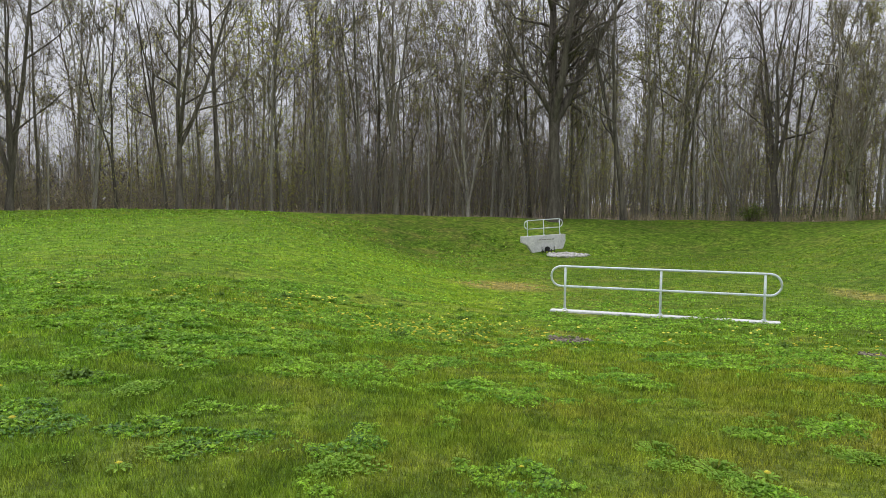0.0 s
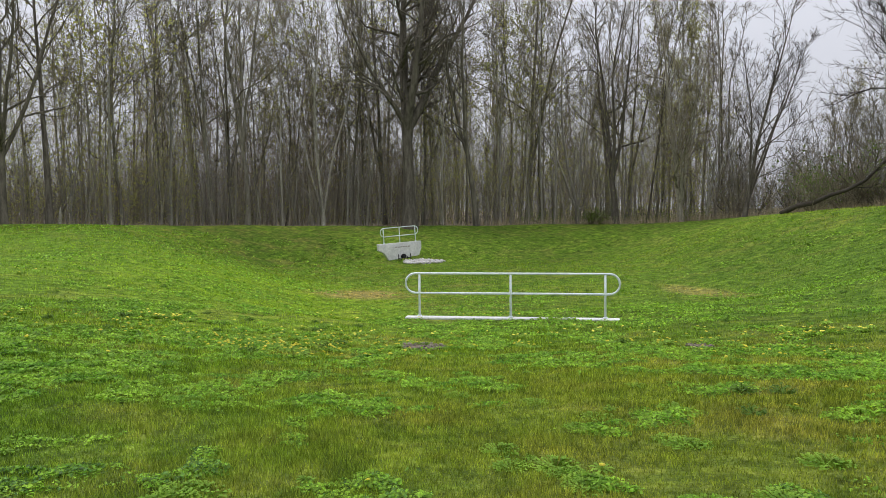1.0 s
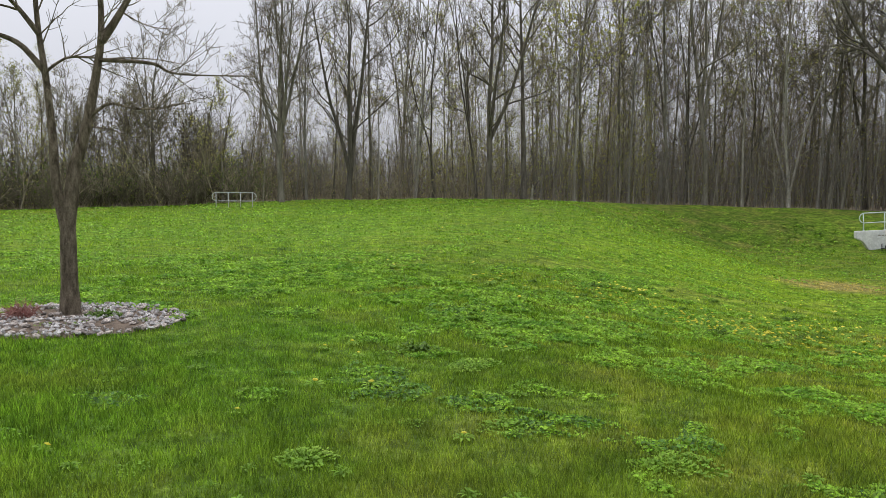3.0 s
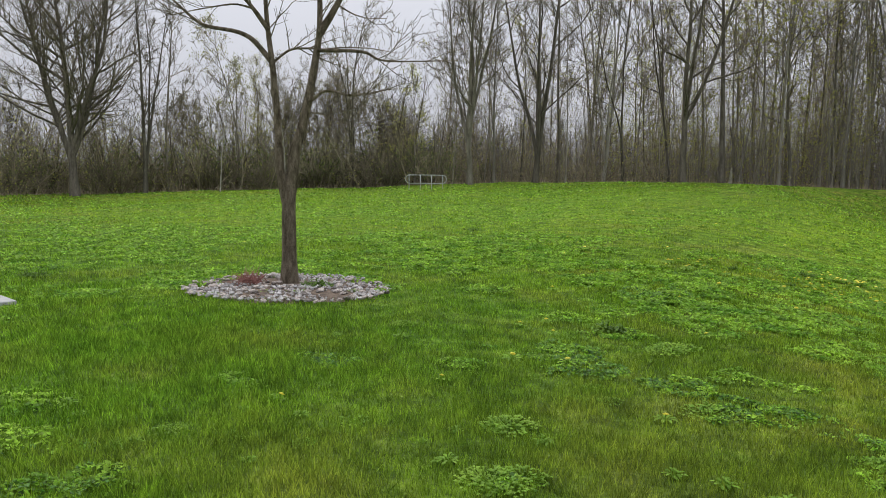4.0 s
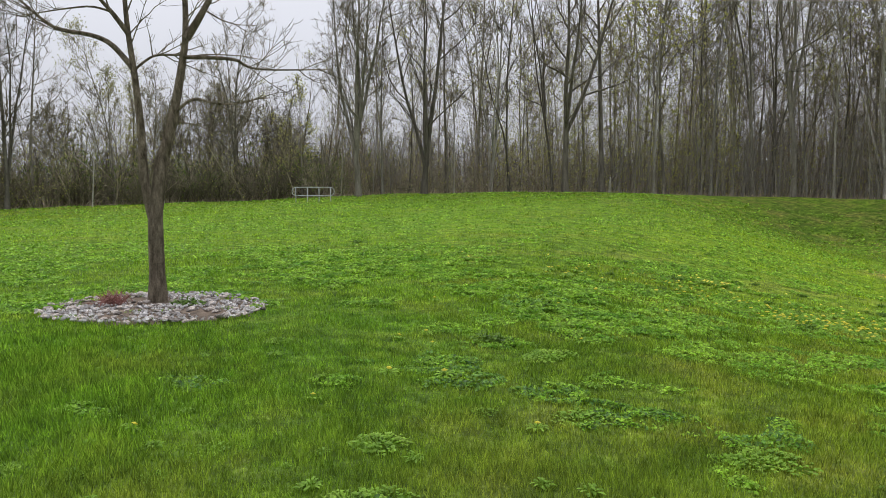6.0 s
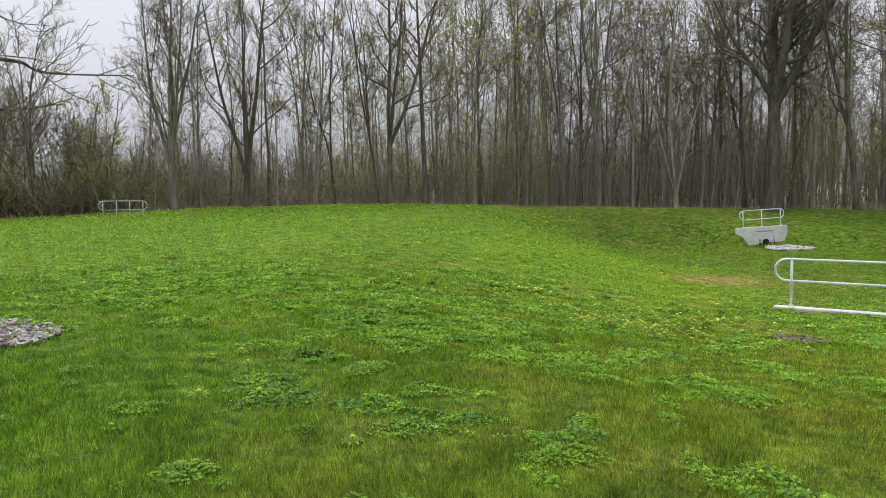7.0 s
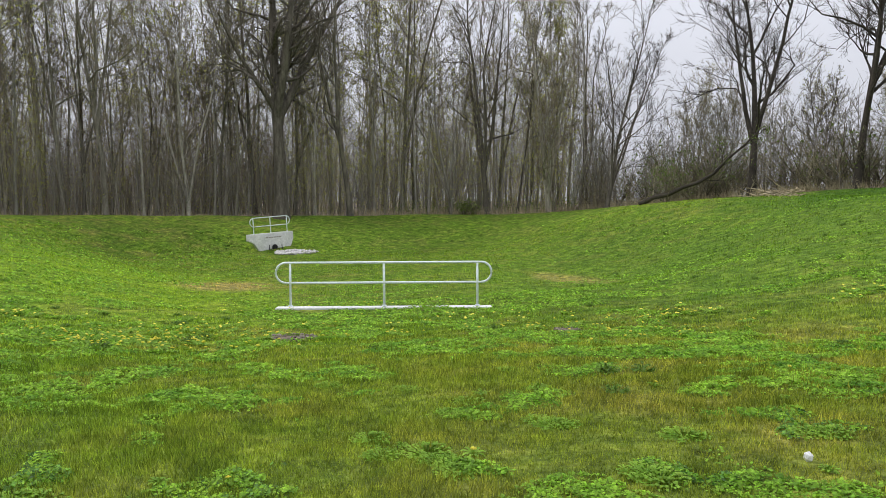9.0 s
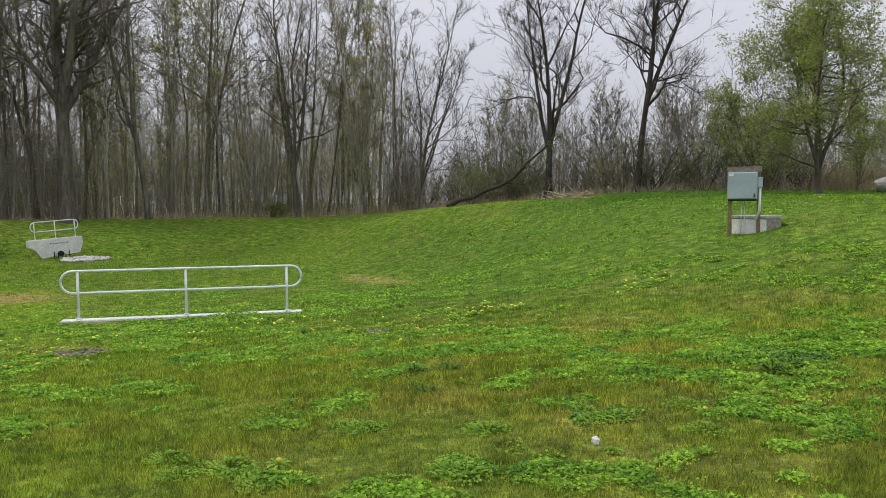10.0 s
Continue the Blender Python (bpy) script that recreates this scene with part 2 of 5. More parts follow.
STRAW = plain("straw", (0.32, 0.26, 0.16), (0.46, 0.39, 0.26), 0.7, 0.9, relief=0, kind="Position", random_value=0.35, island=True)
PALE_WOOD = plain("pale_dead_wood", (0.28, 0.25, 0.21), (0.48, 0.45, 0.40), 4.0, 0.9, relief=0.5, dist=0.01)
RED_TWIG = plain("reddish_shrub", (0.20, 0.07, 0.06), (0.30, 0.15, 0.12), 5.0, 0.8, relief=0)


# ---- mesh helpers ----
def smooth(v):
    v = np.clip(v, 0.0, 1.0)
    return v * v * (3 - 2 * v)


class Soup:
    """Vertices and faces gathered for one mesh."""

    def __init__(self):
        self.v, self.f, self.n = [], [], 0

    def add(self, verts, faces):
        self.v.append(np.asarray(verts, float))
        self.f += [tuple(i + self.n for i in face) for face in faces]
        self.n += len(verts)

    def tube(self, pts, radii, sides, cap=False):
        pts = np.asarray(pts, float)
        d = np.gradient(pts, axis=0)
        d /= np.linalg.norm(d, axis=1)[:, None] + 1e-9
        ref = np.array([1.0, 0.13, 0.07]) if abs(d[0][2]) > 0.8 else np.array([0.05, 0.1, 1.0])
        a = np.cross(d, ref)
        a /= np.linalg.norm(a, axis=1)[:, None] + 1e-9
        b = np.cross(d, a)
        w = np.arange(sides) * 2 * np.pi / sides
        ring = np.cos(w)[None, :, None] * a[:, None] + np.sin(w)[None, :, None] * b[:, None]
        v = (pts[:, None] + ring * np.asarray(radii, float)[:, None, None]).reshape(-1, 3)
        k = len(pts)
        f = [(i * sides + j, i * sides + (j + 1) % sides, (i + 1) * sides + (j + 1) % sides, (i + 1) * sides + j) for i in range(k - 1) for j in range(sides)]
        if cap:
            f += [tuple(range(sides))[::-1], tuple(range((k - 1) * sides, k * sides))]
        self.add(v, f)

    def spike(self, a, b, r):
        """A thin three-sided twig that runs out to a point."""
        d = b - a
        u = np.cross(d, (0.31, 0.83, 0.46))
        u *= r / (np.linalg.norm(u) + 1e-9)
        w = np.cross(d, u)
        w *= r / (np.linalg.norm(w) + 1e-9)
        self.add([a + u, a - 0.5 * u + 0.87 * w, a - 0.5 * u - 0.87 * w, b], [(0, 1, 3), (1, 2, 3), (2, 0, 3)])

    def box(self, c, s, m=None):
        v = np.array([[x, y, z] for x in (-0.5, 0.5) for y in (-0.5, 0.5) for z in (-0.5, 0.5)]) * s + c
        if m is not None:
            v = np.array([m @ Vector(p) for p in v])
        self.add(v, [(0, 1, 3, 2), (4, 6, 7, 5), (0, 4, 5, 1), (2, 3, 7, 6), (0, 2, 6, 4), (1, 5, 7, 3)])

    def mesh(self, name, mat, shade=True):
        me = bpy.data.meshes.new(name)
        me.from_pydata(np.concatenate(self.v).tolist(), [], self.f)
        me.materials.append(mat)
        if shade:
            me.polygons.foreach_set("use_smooth", [True] * len(me.polygons))
        me.update()
        return me


def part(name, soup, mat, parent=None, label="", shade=True):
    ob = new(name, soup if isinstance(soup, bpy.types.Mesh) else soup.mesh(name, mat, shade))
    ob.parent = parent
    if label:
        tagged(ob, label)
    return ob


def quick_mesh(name, v, tris, mat):
    """A mesh from arrays: v (n, 3), tris (m, 3)."""
    me = bpy.data.meshes.new(name)
    me.vertices.add(len(v))
    me.vertices.foreach_set("co", np.ascontiguousarray(v, dtype=np.float32).ravel())
    me.loops.add(tris.size)
    me.loops.foreach_set("vertex_index", np.ascontiguousarray(tris, dtype=np.int32).ravel())
    me.polygons.add(len(tris))
    me.polygons.foreach_set("loop_start", np.arange(0, tris.size, 3, dtype=np.int32))
    me.materials.append(mat)
    me.update()
    me.validate()
    return me


def bevelled(name, size, bevel, mat, parent, at=(0, 0, 0), turn=(0, 0, 0), label="", segments=2):
    """A box with rounded edges as one part."""
    bm = bmesh.new()
    bmesh.ops.create_cube(bm, size=1)
    bmesh.ops.scale(bm, vec=size, verts=bm.verts)
    bmesh.ops.bevel(bm, geom=bm.edges[:], offset=bevel, segments=segments, affect="EDGES", profile=0.5)
    me = bpy.data.meshes.new(name)
    bm.to_mesh(me)
    bm.free()
    me.materials.append(mat)
    ob = new(name, me)
    ob.parent = parent
    ob.matrix_basis = pose(*at, *turn)
    if label:
        tagged(ob, label)
    return ob


# ---- ground ----
def height(x, y):
    """The lie of the land: a lawn that dips into a drained basin, a low berm and a rise beside it."""
    x, y = np.asarray(x, float), np.asarray(y, float)
    r = np.hypot(x, y)
    berm = 0.86 * np.exp(-(((x + 19) / 26) ** 2 + ((y - 46) / 17) ** 2))
    rise = 1.72 * smooth((x - 0.5) / 31) * smooth((64 - y) / 34)
    plain_ = berm + rise + 0.25 * smooth((y - 35) / 25) - 0.1 * smooth((-x - 18) / 25) * smooth((30 - y) / 15)
    dip = np.interp(y, [0, 2, 6, 10, 14, 18.5, 22.5, 27, 45, 47.6, 51, 57], [0, -0.03, -0.35, -0.64, -0.93, -1.14, -1.70, -1.85, -1.9, -1.85, -1.0, 0])
    left = smooth((x + 7.8 + 3.0 * smooth((y - 25) / 20)) / 11)
    edge = 7.5 + 8.5 * smooth((y - 8) / 22)
    right = 1 - smooth((x - edge) / (14.0 + 1.5 * smooth((y - 8) / 22)))
    roll = 0.05 * np.sin(x * 0.31 + 1.0) * np.sin(y * 0.27) + 0.03 * np.sin(x * 0.83 + y * 0.41)
    z = plain_ + left * right * (dip - 0.75 * plain_ * smooth((54 - y) / 9)) + roll * smooth(r / 8) * (r < 200)
    # the mown strip before the thicket climbs a little
    z = z + 0.45 * smooth((r - 40) / 12) * smooth((x - 34) / 5)
    # slight hollow round the vault
    z = z - 0.14 * np.exp(-(((x - 18.6) / 2.4) ** 2 + ((y - 11.8) / 2.4) ** 2))
    # level shelf along the near rail
    s = (x - 5.455) * 0.943 - (y - 18.14) * 0.334
    q = (x - 5.455) * 0.334 + (y - 18.14) * 0.943
    w = np.exp(-((q / np.where(q < 0, 1.6, 0.7)) ** 2)) * smooth((3.9 - np.abs(s)) / 1.3)
    return z * (1 - w) + w * (-1.15 + 0.055 * np.exp(-(((s - 1.15) / 0.42) ** 2)))


def ground_point(x, y, lift=0.0):
    return (x, y, float(height(x, y)) + lift)


def make_ground():
    out = 72 * 1.2 ** np.arange(1, 14)
    s = np.concatenate([-out[::-1], np.linspace(-72, 72, 253), out])
    u = s
    gx, gy = np.meshgrid(s, s + 10)
    z = height(gx, gy)
    v = np.stack([gx, gy, z], -1).reshape(-1, 3)
    k = len(u)
    i = (np.arange(k - 1)[:, None] * k + np.arange(k - 1)[None, :]).ravel()
    t = np.concatenate([np.stack([i, i + 1, i + k + 1], -1), np.stack([i, i + k + 1, i + k], -1)])
    me = quick_mesh("ground", v, t, TURF)
    me.polygons.foreach_set("use_smooth", [True] * len(me.polygons))
    me.materials.append(LITTER)
    mid = v[t].mean(1)
    far = np.hypot(mid[:, 0], mid[:, 1]) + 0.8 * np.sin(mid[:, 0] * 1.7) + 0.5 * np.sin(mid[:, 0] * 4.1 + mid[:, 1])
    az = np.degrees(np.arctan2(mid[:, 0], mid[:, 1]))
    me.polygons.foreach_set("material_index", ((far > wood_edge(az) + 1.0) & (np.abs(az) < 80)).astype(np.int32))
    return tagged(new("ground", me), "mown green lawn dipping into a grassed basin", "ground", kind="structure")


def polar(az, d):
    a = radians(az)
    return d * math.sin(a), d * math.cos(a)


def wood_edge(az):
    """How far off the wood begins in a direction, in metres."""
    return np.interp(az, [-85, -66, -50, -38, -20, 0, 10, 22, 32, 42, 50, 62, 85], [48, 50, 53, 52, 57, 59, 58, 62, 58, 53, 52, 56, 60])


make_ground()


# ---- trees ----
def wander(rng, start, way, length, steps, bend, rise):
    """A crooked line from start: bend is the wobble, rise pulls it upward (or down)."""
    p, d, pts = np.array(start, float), np.array(way, float), [np.array(start, float)]
    for _ in range(steps):
        d = d + rng.normal(0, bend, 3) + np.array([0, 0, rise])
        d /= np.linalg.norm(d)
        p = p + d * length / steps
        pts.append(p.copy())
    return np.array(pts)


def along(pts, t):
    k = t * (len(pts) - 1)
    i = min(int(k), len(pts) - 2)
    return pts[i] + (pts[i + 1] - pts[i]) * (k - i), pts[i + 1] - pts[i]


def side_way(rng, d, angle, up=0.0):
    """A way that leaves d by an angle in degrees, turned at random about it."""
    d = d / np.linalg.norm(d)
    a = np.cross(d, rng.normal(0, 1, 3))
    a /= np.linalg.norm(a) + 1e-9
    w = d * math.cos(radians(angle)) + a * math.sin(radians(angle)) + np.array([0, 0, up])
    return w / np.linalg.norm(w)


def twiggery(rng, crown, tips, line, r, length, counts, angle, rise, thin):
    """Branches off a line, and finer ones off those, down to the twigs."""
    for _ in range(counts[0]):
        t = rng.uniform(0.15, 1.0)
        p, d = along(line, t)
        ln = length * rng.uniform(0.55, 1.15) * (1.15 - 0.55 * t)
        w = side_way(rng, d, angle * rng.uniform(0.55, 1.3), 0.15)
        r1 = max(r * 0.55 * (1.1 - 0.5 * t), thin)
        if len(counts) == 1:
            end = p + w * ln
            crown.spike(p, end, r1)
            tips.append(end)
        else:
            sub = wander(rng, p, w, ln, len(counts), 0.2, rise)
            crown.tube(sub[:-1], np.linspace(r1, r1 * 0.7, len(sub) - 1), 3)
            crown.spike(sub[-2], sub[-1], r1 * 0.7)
            twiggery(rng, crown, tips, sub, r1, ln * 0.68, counts[1:], angle, rise, thin)


def leaf_cloud(rng, tips, share, size, spread, each=1):
    """Small folded leaves scattered round the twig ends."""
    tips = np.array(tips)
    tips = np.repeat(tips[rng.random(len(tips)) < share], each, axis=0)
    k = len(tips)
    c = tips + rng.normal(0, spread, (k, 3))
    a, b = rng.normal(0, 1, (k, 3)), rng.normal(0, 1, (k, 3))
    a /= np.linalg.norm(a, axis=1)[:, None]
    b -= a * (a * b).sum(1)[:, None]
    b /= np.linalg.norm(b, axis=1)[:, None]
    s = size * rng.uniform(0.6, 1.3, (k, 1))
    v = np.stack([c - a * s, c + b * s * 0.7 + a * s * 0.3, c + a * s * 0.9 - b * s * 0.4], 1).reshape(-1, 3)
    return v, np.arange(3 * k).reshape(-1, 3)


def make_tree(seed, tall, r0, first, limbs, reach, label, bark=None, twig=None, counts=(5, 4, 3), up=46.0, leaf=None, fork=0, spread=24.0, lean=0.03, top=0.06, rise=0.11, thin=0.012, bend=0.045, fine=42.0, suckers=0, girth=0.85, gnarl=0.2):
    """A bare tree: trunk with its limbs, crown of branches and twigs, and buds or young leaves where it has them."""
    rng = np.random.default_rng(seed)
    bark, twig = bark or BARK, twig or TWIG
    tree = tagged(new("tree"), label, "tree")
    trunk, crown, tips = Soup(), Soup(), []
    w = np.array([rng.normal(0, lean), rng.normal(0, lean), 1.0])
    main = wander(rng, (0, 0, -0.25), w / np.linalg.norm(w), tall, 12, bend, 0.02)
    r0 *= girth
    taper = r0 * (1 - (1 - top) * np.linspace(0, 1, 13) ** 0.8)
    taper[0] *= 1.35
    trunk.tube(main, taper, 9)
    stems = [(main, r0, first)]
    for k in range(fork):
        p, d = along(main, first * rng.uniform(0.7, 1.05))
        s = wander(rng, p, side_way(rng, d, spread * rng.uniform(0.75, 1.3), 0.1), tall * rng.uniform(0.6, 0.78), 9, 0.06, 0.05)
        trunk.tube(s, np.linspace(r0 * 0.62, r0 * 0.1, 10), 7)
        stems.append((s, r0 * 0.62, 0.15))
    for line, r, low in stems:
        count = limbs if line is main else int(limbs * 0.7)
        for k in range(count):
            t = low + (1 - low) * (k + rng.uniform(0, 0.9)) / count
            p, d = along(line, min(t, 0.99))
            share = (t - low) / (1 - low)
            ang = up + 20 * (1 - share) + rng.normal(0, 8)
            ln = reach * (1.15 - 0.6 * share) * rng.uniform(0.55, 1.2)
            limb = wander(rng, p, side_way(rng, d, ang, 0.1), ln, 5, gnarl, rise)
            rl = max(r * (0.48 - 0.30 * t) * rng.uniform(0.7, 1.2), thin * 2)
            trunk.tube(limb, np.linspace(rl, rl * 0.25, 6), 4)
            twiggery(rng, crown, tips, limb, rl * 0.75, ln * 0.58, counts, fine, rise, thin)
        twiggery(rng, crown, tips, line[-5:], r * 0.3, reach * 0.5, counts, fine, rise, thin)
    if suckers:
        twiggery(rng, crown, tips, main[1:8], thin * 3, 1.6, (suckers, 6), 60, 0.02, thin * 0.8)
    part("trunk", trunk, bark, tree)
    part("crown", crown, twig, tree)
    if leaf:
        share, size, scatter, each, mat = leaf
        v, t = leaf_cloud(rng, tips, share, size, scatter, each)
        part("leaves", quick_mesh("leaves", v, t, mat), mat, tree)
    return tree


def plant(tree, az, d, scale=1.0, spin=0.0, tilt=0.0, wide=1.0, first=False):
    x, y = polar(az, d)
    m = pose(*ground_point(x, y), tilt, 0, 0) @ pose(0, 0, 0, 0, 0, spin) @ Matrix.Diagonal((scale * wide, scale * wide, scale, 1))
    if first:
        tree.matrix_basis = m
        return tree
    return copy_thing(tree, m)


tree_rng = np.random.default_rng(5)
LIGHT = (5, 4, 2)
KINDS = [
    make_tree(11, 23, 0.19, 0.22, 12, 3.8, "slender grey-barked bare tree in the wood", leaf=(0.3, 0.05, 0.12, 1, RED_BUD), suckers=18, girth=0.52, up=26, bend=0.03),
    make_tree(12, 24, 0.25, 0.22, 11, 4.4, "tall bare tree with ascending limbs in the wood", fork=1, spread=11, suckers=18, girth=0.52, up=28, bend=0.03),
    make_tree(13, 20, 0.16, 0.20, 12, 3.4, "thin tree with fine twigs in reddish bud", leaf=(0.5, 0.05, 0.14, 1, RED_BUD), suckers=18, girth=0.52, up=26, bend=0.03),
    make_tree(14, 23, 0.24, 0.24, 10, 4.6, "forked bare tree with dark bark in the wood", fork=2, spread=13, bark=DARK_BARK, girth=0.52, up=30),
    make_tree(15, 17, 0.12, 0.20, 14, 3.6, "slim tree flushed with yellow-green buds", leaf=(0.8, 0.07, 0.18, 2, BUD), suckers=10, girth=0.52, up=30),
    make_tree(16, 21, 0.21, 0.20, 10, 4.2, "bare tree with faint olive buds", leaf=(0.5, 0.065, 0.15, 1, BUD), fork=1, spread=12, girth=0.52, up=28),
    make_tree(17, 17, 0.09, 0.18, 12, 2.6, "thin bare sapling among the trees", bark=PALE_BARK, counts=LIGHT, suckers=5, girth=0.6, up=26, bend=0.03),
    make_tree(18, 23, 0.20, 0.30, 14, 4.6, "bare tree deep in the wood", counts=LIGHT, girth=0.52, up=28, bend=0.03),
    make_tree(19, 21, 0.16, 0.26, 14, 4.4, "budding tree deep in the wood", counts=LIGHT, leaf=(0.6, 0.08, 0.18, 1, BUD), girth=0.52, up=28),
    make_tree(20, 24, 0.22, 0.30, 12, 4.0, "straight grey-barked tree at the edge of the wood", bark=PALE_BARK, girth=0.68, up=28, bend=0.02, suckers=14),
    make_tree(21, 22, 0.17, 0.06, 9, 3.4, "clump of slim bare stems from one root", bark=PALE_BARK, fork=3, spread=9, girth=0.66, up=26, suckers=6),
    make_tree(22, 10.5, 0.10, 0.10, 15, 3.0, "middling bare tree with a rounded twiggy crown", fork=3, spread=17, girth=0.8, up=30, counts=(5, 5, 3), leaf=(0.2, 0.05, 0.12, 1, BUD)),
]
sites = []
placed = [0] * len(KINDS)
WOOD_GROUP = "trees of the wood"
for k in KINDS:
    tagged(k, group=WOOD_GROUP)


def room(az, d, gap):
    x, y = polar(az, d)
    if any((x - a) ** 2 + (y - b) ** 2 < gap * gap for a, b in sites):
        return False
    sites.append((x, y))
    return True


def stature(az):
    """The wood is tallest at its middle."""
    return float(np.interp(az, [-40, -30, -12, 18, 26, 34], [0.92, 0.95, 1.18, 1.2, 1.0, 0.88]))


def crowding(az):
    return float(np.interp(az, [-38, -22, -12, 20, 33], [0.30, 0.5, 1.0, 1.0, 0.65]))


def put(kind, az, d, scale):
    scale *= stature(az)
    first = placed[kind] == 0
    placed[kind] += 1
    return plant(KINDS[kind], az, d, scale, tree_rng.uniform(0, 360), tree_rng.normal(0, 1.5), tree_rng.uniform(0.85, 1.2), first)


# trees that stand out
def lone(tree, az, d, spin=0.0, scale=1.0):
    sites.append(polar(az, d))
    return plant(tree, az, d, scale, spin, first=True)


lone(make_tree(31, 25, 0.56, 0.30, 13, 6.6, "massive dark old bare tree with a dense rounded crown", bark=DARK_BARK, twig=DARK_BARK, girth=1.0, counts=(6, 5, 3), thin=0.011, up=42, bend=0.03, lean=0.012, rise=0.07, fine=44, suckers=26, fork=5, spread=27, gnarl=0.2, top=0.02), 8.6, 57.0, 150)
lone(make_tree(32, 26, 0.26, 0.30, 11, 5.6, "tall forked bare tree at the edge of the wood", fork=2, spread=17, up=34, suckers=8), -3.6, 59.3)
lone(make_tree(33, 18.5, 0.33, 0.22, 12, 6.0, "big bare tree forking into two dark stems", bark=DARK_TWIG, twig=DARK_TWIG, fork=2, spread=19, up=36, counts=(6, 6, 4), gnarl=0.24), 43.3, 53.0, 40)
lone(make_tree(34, 18, 0.32, 0.32, 18, 5.4, "broad bare tree with black limbs against the sky", bark=DARK_TWIG, twig=DARK_TWIG, up=32, counts=(6, 6, 4), gnarl=0.3, fork=2, spread=18), 49.8, 52.0)
lone(make_tree(35, 12.5, 0.24, 0.13, 20, 3.8, "spreading tree in fresh young green leaf on the lawn", bark=DARK_BARK, counts=(6, 5, 4), up=56, fork=3, spread=24, rise=0.0, leaf=(0.95, 0.06, 0.2, 6, LAWN_TREE_LEAF), fine=50, gnarl=0.25), 61.9, 44.0)
lone(make_tree(36, 17.5, 0.30, 0.17, 30, 6.2, "broad bare tree with a fan of fine twigs", bark=DARK_BARK, counts=(6, 5, 4), up=40, fork=4, spread=25, rise=0.08, thin=0.009, gnarl=0.12), -63.7, 49.0)
lone(make_tree(37, 18, 0.25, 0.22, 12, 4.2, "bare tree splitting low into many stems", fork=4, spread=17, up=28), -35.3, 50.0)
lone(make_tree(38, 19, 0.26, 0.14, 12, 4.4, "dark bare tree splitting low into several stems", fork=3, spread=15, up=28, bark=DARK_BARK), -30.3, 51.5)
lone(make_tree(39, 22, 0.30, 0.22, 13, 4.6, "stout bare tree branching at the edge of the wood", fork=2, spread=27, up=36, counts=(5, 4, 2), bark=DARK_BARK), -19.5, 56.0)
lone(make_tree(40, 18, 0.26, 0.08, 11, 4.8, "bushy bare tree with a broad fan of twigs", fork=4, spread=25, up=34, counts=(6, 5, 3), leaf=(0.2, 0.05, 0.1, 1, BUD)), 28.9, 59.0)
lone(make_tree(41, 17, 0.19, 0.10, 12, 5.0, "dark leaning bare tree at the end of the wood", fork=3, spread=16, up=32, lean=0.16, bark=DARK_BARK, twig=DARK_TWIG), 33.2, 56.5, 200)
lone(make_tree(42, 16, 0.17, 0.10, 14, 2.8, "bare tree with several straight pale stems", fork=2, spread=8, up=30), -59.2, 50.5)
lone(make_tree(43, 8, 0.10, 0.15, 11, 2.2, "small tree with pale new leaves", leaf=(0.8, 0.07, 0.14, 2, BUD)), -39.5, 54.0)
lone(make_tree(44, 7.0, 0.06, 0.30, 10, 1.8, "slim pale sapling at the field edge", bark=PALE_WOOD, counts=LIGHT), -54.1, 48.5)
lone(make_tree(45, 8.0, 0.06, 0.30, 10, 2.0, "slim pale young tree at the field edge", bark=PALE_WOOD, counts=LIGHT), -49.4, 50.5)
lone(make_tree(46, 24, 0.28, 0.34, 13, 4.6, "tall straight bare tree at the edge of the wood", bark=DARK_BARK, up=30, bend=0.02, suckers=10), -16.8, 57.0)
lone(make_tree(47, 24, 0.27, 0.26, 13, 5.0, "dark bare tree leaning slightly at the wood's edge", bark=DARK_BARK, up=30, lean=0.06, fork=1, spread=14), 13.8, 59.0)
lone(make_tree(48, 22, 0.32, 0.22, 13, 5.0, "dark bare tree with a stout trunk and many limbs", bark=DARK_BARK, fork=3, spread=18, up=32), 24.2, 61.5)
lone(make_tree(49, 13.5, 0.15, 0.16, 16, 3.4, "bare tree with a close crown of upright twigs", fork=2, spread=12, up=28), -44.2, 54.5)
lone(make_tree(50, 11.5, 0.11, 0.16, 13, 2.8, "slim tree with a haze of yellow-green buds", leaf=(0.9, 0.06, 0.16, 2, BUD), fork=1, spread=12, up=30), -52.6, 54.0)
leafy_tree = lone(make_tree(51, 8.0, 0.09, 0.08, 14, 3.0, "leaning small tree in fresh green leaf", leaf=(0.9, 0.07, 0.2, 4, LAWN_TREE_LEAF), fork=2, up=42), 58.2, 51.0)
for az, d, q in ((59.8, 50.0, 0.7), (56.6, 54.0, 0.75), (64.2, 53.0, 0.6), (67.0, 52.0, 0.7)):
    sites.append(polar(az, d))
    plant(leafy_tree, az, d, q, az * 37)
lone(make_tree(52, 15, 0.14, 0.12, 12, 3.4, "thin bare tree leaning over the thicket", lean=0.12, up=30), -57.6, 53.0)

# bare trees of middling height to either side
for az, d, q in ((-46.2, 57, 0.95), (-41.0, 58, 0.8), (-66.8, 58, 0.75), (-48.5, 60, 0.8), (-55.5, 60, 0.85), (-46.9, 57.5, 0.95), (-50.4, 57, 0.95), (39.4, 60, 0.95), (41.2, 57, 0.95), (45.6, 60, 0.8), (47.5, 56, 0.95), (51.4, 60, 0.85), (53.4, 56, 1.0), (55.6, 60, 0.8), (59.0, 62, 0.75)):
    sites.append(polar(az, d))
    put(11, az, d, q / stature(az))
